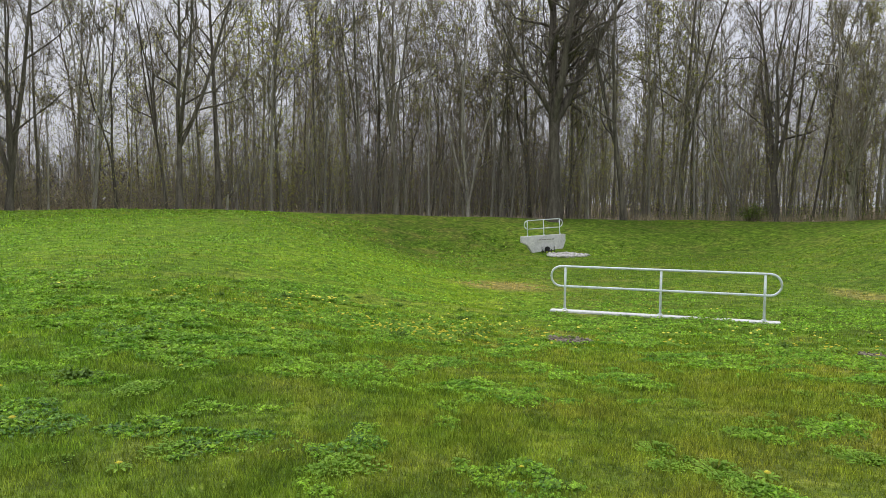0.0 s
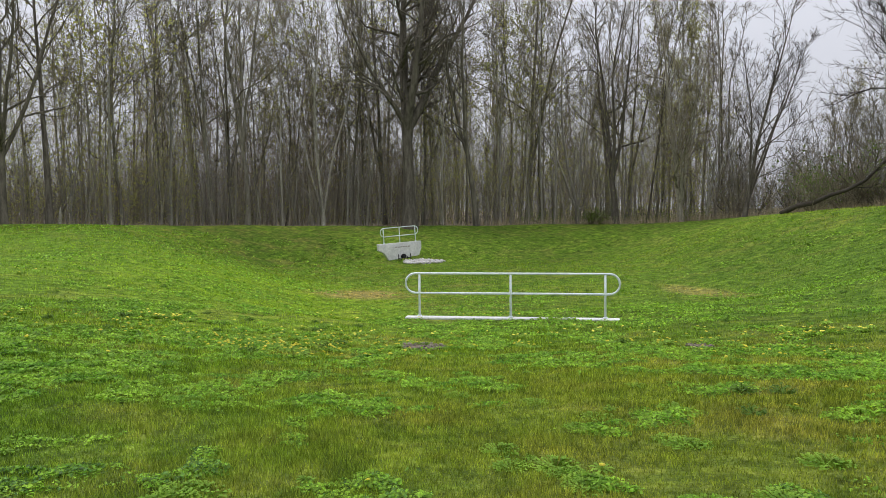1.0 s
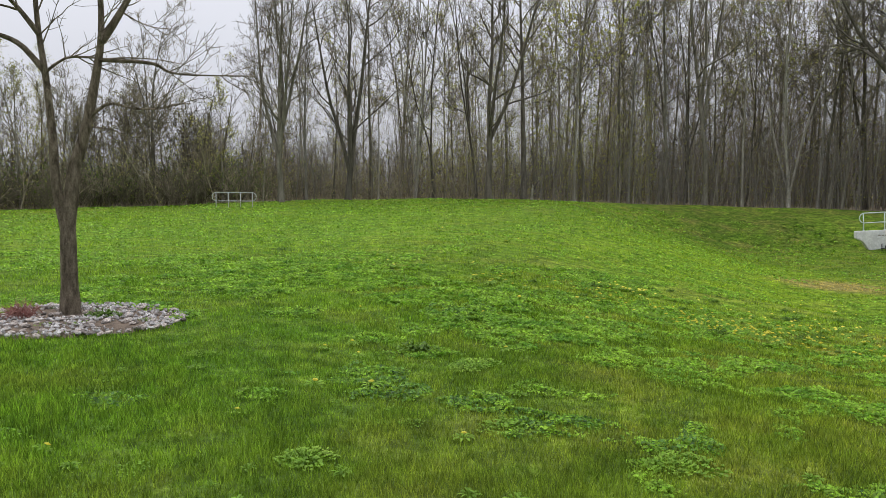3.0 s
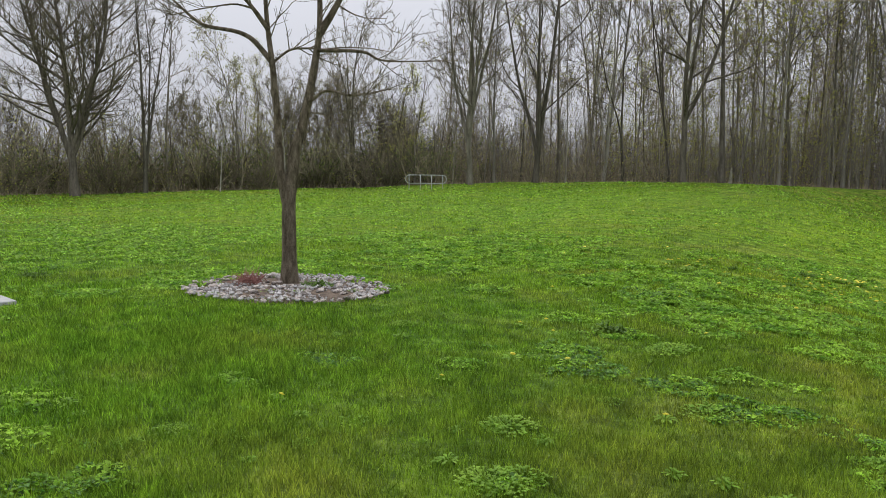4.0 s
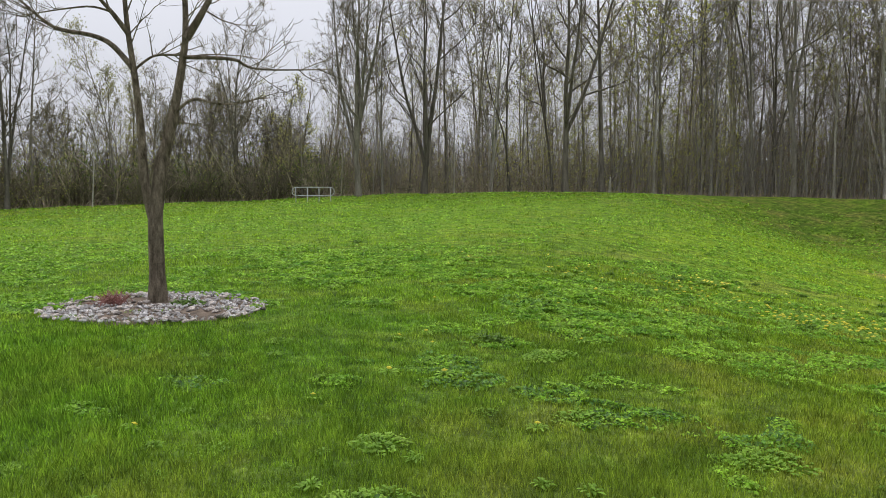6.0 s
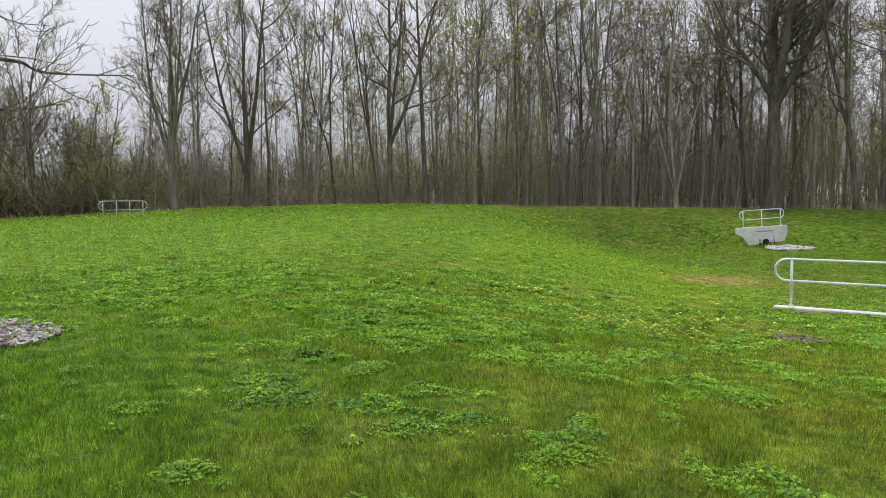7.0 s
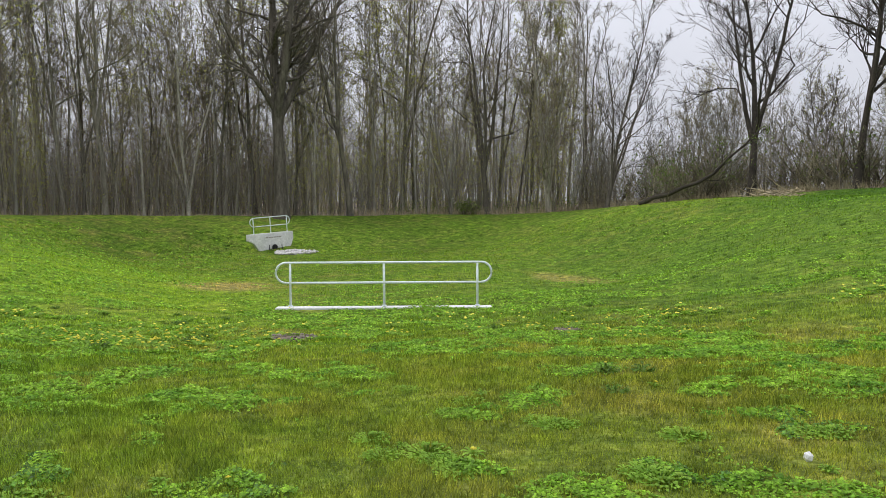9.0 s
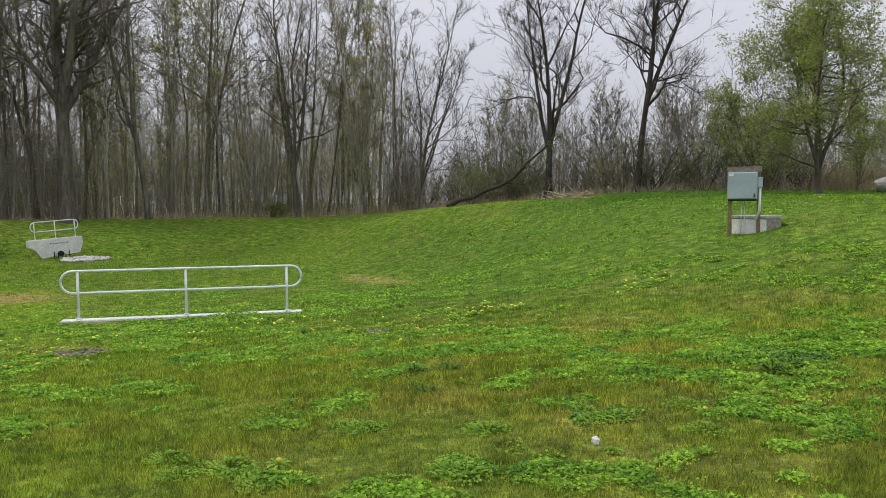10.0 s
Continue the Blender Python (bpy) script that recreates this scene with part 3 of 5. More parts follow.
# stems that show along the edge of the wood: direction, metres behind the edge, kind, scale
for az, back, kind, q in ((-33.4, 0.6, 9, 0.8), (-28.0, 1.0, 9, 0.85), (-25.2, 0.8, 10, 1.0), (-23.7, 1.0, 5, 0.95), (-22.9, 1.5, 2, 0.8), (-20.4, 0.4, 3, 0.9), (-13.0, 0.8, 9, 0.9), (-9.0, 0.8, 9, 0.9), (-6.2, 1.0, 1, 0.9), (-1.0, 1.2, 9, 0.8), (2.0, 0.6, 10, 0.9), (3.8, 0.9, 9, 0.85)):
    sites.append(polar(az, float(wood_edge(az)) + back))
    put(kind, az, float(wood_edge(az)) + back, q)
for az, back, kind, q in ((5.3, 1.0, 5, 0.9), (11.1, 1.2, 9, 0.85), (15.6, 0.8, 9, 0.85), (17.8, 0.7, 4, 1.15), (18.8, 0.5, 9, 0.9), (19.7, 0.6, 9, 0.85), (21.6, 1.2, 10, 0.9), (26.5, 0.8, 3, 0.9), (30.6, 1.0, 10, 0.9), (-12.2, 1.5, 4, 1.1), (-7.6, 2.5, 5, 0.95)):
    sites.append(polar(az, float(wood_edge(az)) + back))
    put(kind, az, float(wood_edge(az)) + back, q)

# the dense wood, thick at its edge and thinning out behind and towards both ends
for _ in range(2500):
    az = tree_rng.uniform(-37, 33)
    d = float(wood_edge(az)) + 0.5 + 14 * tree_rng.random()
    if len(sites) < 180 and tree_rng.random() < crowding(az) and room(az, d, 1.5):
        put(tree_rng.choice([0, 0, 1, 2, 2, 4, 4, 5, 6, 6, 6, 6]), az, d, tree_rng.uniform(0.78, 1.08))
for _ in range(2500):
    az = tree_rng.uniform(-38, 33)
    d = float(wood_edge(az)) + 15 + 24 * tree_rng.random()
    if len(sites) < 248 and tree_rng.random() < crowding(az) and room(az, d, 2.0):
        put(tree_rng.choice([6, 7, 7, 8, 8]), az, d, tree_rng.uniform(0.9, 1.15))
# thinner stands to either side
for _ in range(400):
    az = tree_rng.uniform(-78, -37) if tree_rng.random() < 0.45 else tree_rng.uniform(33, 72)
    d = float(wood_edge(az)) + 3.0 + 20 * tree_rng.random()
    if len(sites) < 286 and room(az, d, 2.5):
        put(tree_rng.choice([2, 4, 6, 6, 8, 11, 11]), az, d, tree_rng.uniform(0.42, 0.62))


def brush(seed, count, az0, az1, depth, low, high, mat, name, label, near=0.0, twigs=8, stem=1.0, lean=0.25, bend=0.07, reach=0.4, crowd=False, fat=1.0):
    """A thicket of thin crooked stems with side twigs."""
    rng = np.random.default_rng(seed)
    s = Soup()
    for _ in range(count):
        az = rng.uniform(az0, az1)
        if crowd and rng.random() > crowding(az):
            continue
        d = float(wood_edge(az)) - near + depth * rng.random() ** 1.3
        x, y = polar(az, d)
        h = rng.uniform(low, high) * rng.uniform(0.6, 1.0) * (0.78 + 0.3 * math.sin(az * 1.9) * math.sin(az * 0.7 + 1) + 0.22 * math.sin(az * 5.3 + d * 0.6))
        w = np.array([rng.normal(0, lean), rng.normal(0, lean), 1.0])
        line = wander(rng, ground_point(x, y, -0.05), w / np.linalg.norm(w), h, 3, bend, 0.03)
        r = (0.013 + 0.005 * h) * stem
        s.tube(line[:3], [r, r * 0.8, r * 0.6], 3)
        s.spike(line[2], line[3], r * 0.6)
        for _ in range(twigs):
            p, dd = along(line, rng.uniform(0.15, 1))
            w = side_way(rng, dd, 48 * rng.uniform(0.6, 1.5), 0.2)
            ln = min(h * rng.uniform(0.12, reach), 2.4)
            s.spike(p, p + w * ln, 0.013 * fat)
            q = p + w * ln * rng.uniform(0.3, 0.7)
            s.spike(q, q + side_way(rng, w, 45, 0.1) * ln * 0.6, 0.010 * fat)
    ob = new(name, s.mesh(name, mat, False))
    return tagged(ob, label, "undergrowth", kind="stuff")


brush(51, 1000, -38, 33, 30, 0.5, 2.8, DRY_BRUSH, "undergrowth", "leafless brown undergrowth at the foot of the wood", twigs=7, lean=0.35, bend=0.15)
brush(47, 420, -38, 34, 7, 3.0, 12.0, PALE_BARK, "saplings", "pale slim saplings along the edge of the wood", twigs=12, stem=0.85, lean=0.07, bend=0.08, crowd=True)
brush(54, 700, -38, 34, 28, 4.0, 13.0, BARK, "saplings", "crowded thin bare saplings between the trees", twigs=14, stem=0.75, lean=0.06, bend=0.08, fat=1.1, crowd=True)
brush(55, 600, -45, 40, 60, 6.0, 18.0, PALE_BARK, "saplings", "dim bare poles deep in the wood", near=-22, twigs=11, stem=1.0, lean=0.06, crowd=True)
brush(58, 650, -82, -38, 9, 2.5, 6.5, DRY_BRUSH, "undergrowth", "tall bare tangled bushes along the field edge", twigs=14, stem=1.2, lean=0.35, bend=0.2, reach=0.5, fat=1.3)
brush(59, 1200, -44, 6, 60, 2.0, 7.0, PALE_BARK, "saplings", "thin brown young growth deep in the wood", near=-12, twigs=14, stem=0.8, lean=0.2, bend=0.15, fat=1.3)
brush(60, 1250, -42, 9, 45, 6.0, 13.0, BARK, "far_wood", "bare far trees behind the wood", near=-28, twigs=20, stem=1.2, lean=0.08, bend=0.1, fat=2.0)
brush(48, 620, -14, 30, 40, 14.0, 23.0, BARK, "far_wood", "tall bare far trees behind the wood", near=-26, twigs=34, stem=0.9, lean=0.06, bend=0.08, reach=0.2, fat=1.8)
brush(52, 1150, -82, -20, 12, 0.9, 4.4, DRY_BRUSH, "undergrowth", "bare tangled thicket along the field edge", twigs=9, stem=1.1, lean=0.45, bend=0.22, reach=0.6, fat=1.25)
brush(53, 850, 31, 80, 12, 1.2, 5.2, DRY_BRUSH, "undergrowth", "bare tangled thicket behind the lawn", twigs=9, stem=1.1, lean=0.45, bend=0.22, reach=0.6, fat=1.1)
brush(56, 420, -82, -34, 22, 5.0, 11.0, TWIG, "saplings", "thin bare young trees over the thicket", near=-2, twigs=20, lean=0.14, bend=0.12, fat=1.4)
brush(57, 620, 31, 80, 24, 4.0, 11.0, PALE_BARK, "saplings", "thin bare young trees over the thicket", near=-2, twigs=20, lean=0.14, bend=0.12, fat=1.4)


def leafy_scatter(seed, count, az0, az1, near, depth, low, high, size, mat, name, label):
    """First small leaves through a thicket."""
    rng = np.random.default_rng(seed)
    az = rng.uniform(az0, az1, count)
    d = wood_edge(az) - near + depth * rng.random(count)
    clump = 0.5 + 0.5 * np.sin(az * 2.3 + 1) * np.sin(d * 0.9 + az)
    keep = rng.random(count) < clump
    az, d = np.radians(az[keep]), d[keep]
    x, y = d * np.sin(az), d * np.cos(az)
    tips = np.stack([x, y, height(x, y) + rng.uniform(low, high, len(x)) * rng.random(len(x)) ** 0.6], -1)
    v, t = leaf_cloud(rng, tips, 1.0, size, 0.05)
    return tagged(new(name, quick_mesh(name, v, t, mat)), label, "undergrowth", kind="stuff")


leafy_scatter(61, 14000, -38, 33, 0.3, 14, 0.1, 2.2, 0.055, YOUNG_LEAF, "undergrowth_leaves", "first small green leaves low in the wood")
leafy_scatter(65, 40000, -38, 33, 0.0, 16, 3.0, 13.0, 0.06, RED_BUD, "budding_leaves", "reddish-brown buds through the young growth")
leafy_scatter(64, 80000, -38, 33, 0.0, 16, 1.5, 13.0, 0.065, BUD, "budding_leaves", "yellow-green buds through the young growth")
leafy_scatter(68, 60000, 9, 31, 0.0, 12, 4.0, 15.0, 0.07, BUD, "budding_leaves", "yellow-green buds high in the wood")
leafy_scatter(69, 34000, -25, -7, 0.0, 10, 4.0, 14.0, 0.07, BUD, "budding_leaves", "yellow-green buds along the edge of the wood")
leafy_scatter(70, 9000, 17, 31, 0.3, 5, 0.1, 1.7, 0.06, YOUNG_LEAF, "undergrowth_leaves", "green undergrowth at the foot of the wood")
leafy_scatter(66, 38000, -80, -38, 0.3, 9, 1.0, 6.0, 0.062, BUD, "budding_leaves", "olive buds on the tall bushes")
leafy_scatter(62, 30000, -80, -36, 0.3, 8, 0.1, 3.4, 0.055, YOUNG_LEAF, "undergrowth_leaves", "olive new leaves on the thicket")
leafy_scatter(67, 12000, 33, 80, 0.3, 9, 1.0, 5.5, 0.055, BUD, "budding_leaves", "olive buds on the thicket")
leafy_scatter(63, 9000, 33, 80, 0.3, 8, 0.1, 3.0, 0.06, YOUNG_LEAF, "undergrowth_leaves", "green new leaves on the thicket")


def make_shrub(seed, tall, wide, stems, leaves, label):
    rng = np.random.default_rng(seed)
    shrub = tagged(new("shrub"), label, "shrub")
    wood, tips = Soup(), []
    for _ in range(stems):
        a = rng.uniform(0, 2 * math.pi)
        w = np.array([math.cos(a) * wide / tall * 0.5, math.sin(a) * wide / tall * 0.5, 1.0]) * rng.uniform(0.5, 1)
        line = wander(rng, (0.2 * math.cos(a), 0.2 * math.sin(a), -0.1), w / np.linalg.norm(w), tall * rng.uniform(0.7, 1.1), 4, 0.12, 0.02)
        wood.tube(line, np.linspace(0.03, 0.008, 5), 4)
        twiggery(rng, wood, tips, line, 0.02, tall * 0.32, (6, 4), 42, 0.03, 0.009)
    part("branchwork", wood, TWIG, shrub)
    v, t = leaf_cloud(rng, tips, min(1.0, leaves), 0.07, 0.15, max(1, int(leaves)))
    part("leaves", quick_mesh("leaves", v, t, YOUNG_LEAF), YOUNG_LEAF, shrub)
    return shrub


for seed, az, d, tall, wide, leaves, label in (
    (71, 37.6, 51.5, 3.4, 5.0, 2, "wide shrub in fresh green leaf"),
    (72, 22.5, 61.5, 1.6, 3.4, 2, "low green shrub at the wood's edge"),
    (73, 54.5, 54.0, 3.8, 4.5, 1, "tall shrub in fresh green leaf"),
    (74, 57.5, 55.0, 3.2, 4.0, 2, "leafy green shrub behind the lawn"),
    (75, -38.5, 52.5, 3.0, 4.2, 1, "dark shrub with olive leaves"),
    (76, -41.5, 53.0, 2.6, 4.0, 0.22, "tangled shrub with few leaves"),
):
    x, y = polar(az, d)
    bush = make_shrub(seed, tall, wide, 16, leaves, label)
    bush.matrix_basis = pose(*ground_point(x, y))
shrub_rng = np.random.default_rng(79)
tagged(bush, group="shrubs of the thicket")
leafy_bush = make_shrub(77, 3.0, 4.0, 14, 2, "rounded shrub in olive-green young leaf")
leafy_bush.matrix_basis = pose(*ground_point(*polar(-47.0, 53.5)))
tagged(leafy_bush, group="leafy shrubs of the thicket")
for _ in range(26):
    az = shrub_rng.uniform(-80, -37) if shrub_rng.random() < 0.75 else shrub_rng.uniform(36, 72)
    x, y = polar(az, float(wood_edge(az)) + shrub_rng.uniform(2.0, 7))
    copy_thing(leafy_bush, pose(*ground_point(x, y), 0, 0, shrub_rng.uniform(0, 360)) @ Matrix.Scale(shrub_rng.uniform(0.6, 1.4), 4))
for _ in range(58):
    az = shrub_rng.uniform(-80, -34) if shrub_rng.random() < 0.68 else shrub_rng.uniform(33, 70)
    x, y = polar(az, float(wood_edge(az)) + shrub_rng.uniform(0.8, 5))
    copy_thing(bush, pose(*ground_point(x, y), 0, 0, shrub_rng.uniform(0, 360)) @ Matrix.Scale(shrub_rng.uniform(0.7, 1.5) * (1.0 if az < 0 else 1.45), 4))


def fallen_tree():
    rng = np.random.default_rng(81)
    t = tagged(new("fallen_tree"), "dark tree leaning low across the wood's edge", "tree")
    a, b = np.array(ground_point(*polar(35.6, 51.2))), np.array(ground_point(*polar(43.9, 50.3), 4.2))
    line = np.array([a + (b - a) * k + np.array([0, 0, -0.75 * math.sin(math.pi * k) + 0.16 * math.sin(8 * k) + 0.1 * math.sin(19 * k)]) for k in np.linspace(0, 1, 9)])
    s, c, tips = Soup(), Soup(), []
    s.tube(line - a, np.linspace(0.17, 0.05, 9), 8, True)
    twiggery(rng, c, tips, (line - a)[3:], 0.06, 2.2, (9, 6, 4), 45, 0.05, 0.008)
    part("trunk", s, DARK_TWIG, t)
    part("crown", c, DARK_TWIG, t)
    v, f = leaf_cloud(rng, tips, 0.9, 0.07, 0.15, 2)
    part("leaves", quick_mesh("leaves", v, f, YOUNG_LEAF), YOUNG_LEAF, t)
    t.matrix_basis = pose(*a)


fallen_tree()


def dead_stump():
    rng = np.random.default_rng(83)
    t = tagged(new("tree_stump"), "pale broken stump of a dead tree", "tree stump")
    s = Soup()
    s.tube(wander(rng, (0, 0, -0.1), (0.35, 0, 1), 1.35, 5, 0.18, 0), [0.14, 0.11, 0.10, 0.09, 0.07, 0.02], 8, True)
    part("bole", s, PALE_WOOD, t)
    s = Soup()
    s.tube(wander(rng, (0.1, 0, 0.8), (0.6, 0, 0.8), 0.8, 4, 0.1, 0), [0.09, 0.08, 0.06, 0.05, 0.02], 7, True)
    part("broken_limb", s, DARK_BARK, t)
    t.matrix_basis = pose(*ground_point(*polar(-16.2, 56.6)))


dead_stump()


def brushwood():
    """A heap of dead branches."""
    rng = np.random.default_rng(84)
    s = Soup()
    for _ in range(46):
        a = rng.uniform(0, math.pi)
        p = np.array([rng.normal(0, 1.1), rng.normal(0, 0.6), rng.uniform(0.05, 0.5)])
        w = np.array([math.cos(a), math.sin(a), rng.normal(0.15, 0.2)])
        line = wander(rng, p - w * 0.9, w / np.linalg.norm(w), rng.uniform(1.2, 2.6), 4, 0.12, 0)
        s.tube(line, np.linspace(0.035, 0.01, 5), 4)
    ob = tagged(new("brushwood_pile", s.mesh("brushwood_pile", STRAW, False)), "heap of dead grey branches at the wood's edge", "brushwood", kind="stuff")
    ob.matrix_basis = pose(*ground_point(*polar(44.8, 49.0)))


brushwood()


def dry_grass(seed, az0, az1, near, depth, count, tall, name, label):
    """Uncut straw-coloured grass."""
    rng = np.random.default_rng(seed)
    az = rng.uniform(az0, az1, count)
    d = wood_edge(az) - near + depth * rng.random(count)
    keep = rng.random(count) < 0.35 + 0.65 * (np.sin(az * 5.1) * np.sin(az * 1.3 + 2) > -0.1)
    az, d = np.radians(az[keep]), d[keep]
    x, y = d * np.sin(az), d * np.cos(az)
    k = len(x)
    base = np.stack([x, y, height(x, y) - 0.02], -1)
    h = tall * rng.uniform(0.4, 1.1, k)
    a = rng.uniform(0, 2 * np.pi, k)
    across = np.stack([np.cos(a), np.sin(a), 0 * a], -1) * 0.012
    tip = base + np.stack([rng.normal(0, 0.25, k) * h, rng.normal(0, 0.25, k) * h, h], -1)
    v = np.stack([base - across, base + across, tip], 1).reshape(-1, 3)
    t = np.arange(3 * k).reshape(-1, 3)
    return tagged(new(name, quick_mesh(name, v, t, STRAW)), label, "grass", kind="stuff")


dry_grass(91, 14, 52, 1.0, 3.0, 9000, 0.7, "dry_grass", "pale uncut dry grass along the wood's edge")
dry_grass(92, 52, 80, 1.0, 5.0, 6000, 0.9, "dry_grass", "tall straw-coloured grass behind the lawn")
dry_grass(94, 61.5, 74, 0.0, 4.0, 9000, 2.4, "dry_grass", "tall faded reeds behind the lawn tree")
dry_grass(93, -80, 14, 0.3, 2.0, 6000, 0.35, "dry_grass", "thin dry grass at the foot of the wood")


def make_boulder():
    bm = bmesh.new()
    bmesh.ops.create_icosphere(bm, subdivisions=3, radius=1)
    for v in bm.verts:
        k = 1 + 0.22 * noise.noise(v.co * 1.4) + 0.06 * noise.noise(v.co * 5)
        v.co = Vector((v.co.x * 1.3 * k, v.co.y * 0.8 * k, v.co.z * 0.55 * k))
    me = bpy.data.meshes.new("boulder")
    bm.to_mesh(me)
    bm.free()
    me.materials.append(STONE)
    return tagged(new("boulder", me), "pale rounded boulder at the edge of the lawn", "boulder")


make_boulder().matrix_basis = pose(*ground_point(*polar(66.3, 49), 0.3))


# ---- rails ----
def arc(c, r, a0, a1, k, ax):
    """Points of an arc in the plane of ax (horizontal unit) and z."""
    return [np.array(c) + r * (math.cos(a) * np.array([ax[0], ax[1], 0]) + math.sin(a) * np.array([0, 0, 1])) for a in np.linspace(a0, a1, k)]


def make_railing(left, right, rise, mid, pipe, overhang, posts, label, base_z, metal=None):
    """A pipe guard rail: two level pipes joined by round ends, on upright posts."""
    rail = tagged(new("guard_rail"), label, "railing")
    a, b = np.array(left, float), np.array(right, float)
    ax = (b - a) / np.linalg.norm(b - a)
    length = np.linalg.norm(b - a)
    r = (rise - mid) / 2
    cz = (rise + mid) / 2
    loop = Soup()
    pts = [np.array([x, 0, rise]) for x in np.linspace(0, length, 8)]
    pts += arc((length + overhang - r, 0, cz), r, math.pi / 2, -math.pi / 2, 11, (1, 0))
    pts += [np.array([x, 0, mid]) for x in np.linspace(length, 0, 8)]
    pts += arc((-overhang + r, 0, cz), r, -math.pi / 2, -3 * math.pi / 2, 11, (1, 0))
    pts.append(pts[0] + np.array([0.001, 0, 0]))
    loop.tube(pts, [pipe] * len(pts), 10)
    metal = metal or STEEL
    part("pipe_loop", loop, metal, rail)
    for k in range(posts):
        x = length * k / (posts - 1)
        s = Soup()
        s.tube([(x, 0, 0), (x, 0, rise / 2), (x, 0, rise - pipe * 0.6)], [pipe * 1.05] * 3, 10, True)
        part("post", s, metal, rail)
        s = Soup()
        s.tube([(x, 0, 0), (x, 0, 0.03)], [pipe * 2.0] * 2, 12, True)
        part("base_flange", s, metal, rail)
    rail.matrix_basis = pose(a[0], a[1], base_z, 0, 0, math.degrees(math.atan2(ax[1], ax[0])))
    return rail


make_railing((3.23, 18.93), (7.68, 17.35), 1.11, 0.60, 0.030, 0.36, 3, "galvanised pipe guard rail on a concrete wall top", -1.09)
cap = tagged(new("headwall_cap"), "pale concrete wall top half sunk in the grass", "concrete wall")
bevelled("coping", (5.45, 0.30, 1.2), 0.02, CONCRETE, cap)
cap.matrix_basis = pose(5.455, 18.14, -1.70, 0, 0, -19.5)

# far outlet headwall
wall = tagged(new("outlet_headwall"), "pale grey concrete outlet headwall with a round pipe", "headwall")


def make_headwall():
    bm = bmesh.new()
    outline = [(-1.45, 1.35), (1.42, 1.35), (1.42, 0.9), (0.95, -0.35), (-0.45, -0.35), (-1.1, 0.75), (-1.45, 0.95)]
    front = [bm.verts.new((x, -0.14, z)) for x, z in outline]
    bm.faces.new(front)
    ex = bmesh.ops.extrude_face_region(bm, geom=bm.faces[:])
    bmesh.ops.translate(bm, vec=(0, 0.28, 0), verts=[v for v in ex["geom"] if isinstance(v, bmesh.types.BMVert)])
    bmesh.ops.recalc_face_normals(bm, faces=bm.faces)
    bmesh.ops.bevel(bm, geom=bm.edges[:], offset=0.015, segments=1, affect="EDGES")
    me = bpy.data.meshes.new("wall_slab")
    bm.to_mesh(me)
    bm.free()
    me.materials.append(CONCRETE)
    o = new("wall_slab", me)
    o.parent = wall
    s = Soup()
    # a solid black disc paints the shade inside the pipe
    s.tube([(0.15, -0.19, 0.42), (0.15, -0.10, 0.42)], [0.22, 0.22], 20, True)
    part("pipe_mouth", s, DARK, wall, "black disc standing in for the shaded pipe mouth")
    s = Soup()
    pts = arc((0.15, -0.2, 0.42), 0.22, 0, 2 * math.pi, 21, (1, 0))
    s.tube(pts, [0.03] * 21, 6)
    part("pipe_rim", s, CONCRETE, wall)
    for k in range(5):
        s = Soup()
        x = -0.3 + 0.2 * k
        s.tube([(x, -0.45, -0.3), (x, -0.42, 0.45 if k % 2 else 0.62)], [0.022] * 2, 6, True)
        part("trash_bar", s, DARK, wall, "rusty guard bar before the pipe")
    s = Soup()
    s.tube([(-0.36, -0.43, 0.36), (0.56, -0.43, 0.36)], [0.02] * 2, 6, True)
    part("trash_bar", s, DARK, wall, "rusty guard bar before the pipe")
    panel = bevelled("cast_panel", (1.15, 0.03, 0.26), 0.008, CONCRETE, wall, (0.12, -0.145, 1.05))
    for k in range(6):
        bevelled("letter_bar", (0.12, 0.012, 0.07), 0.003, OLD_CONCRETE, panel, (-0.42 + 0.17 * k, -0.018, 0.02))


make_headwall()
wall.matrix_basis = pose(6.67, 48.25, -1.79, 0, -3.0, 20) @ Matrix.Diagonal((1.1, 1, 1, 1))
make_railing((5.55, 47.85), (7.75, 48.65), 1.0, 0.45, 0.03, 0.22, 3, "small galvanised pipe rail on the outlet headwall", -0.50).matrix_basis @= pose(0, 0, 0, 0, -3.5, 0)

# rail far out on the lawn
make_railing((-29.1, 34.65), (-27.4, 35.8), 1.05, 0.55, 0.024, 0.22, 4, "distant dull pipe rail at the field edge", 0.33, DULL_STEEL)


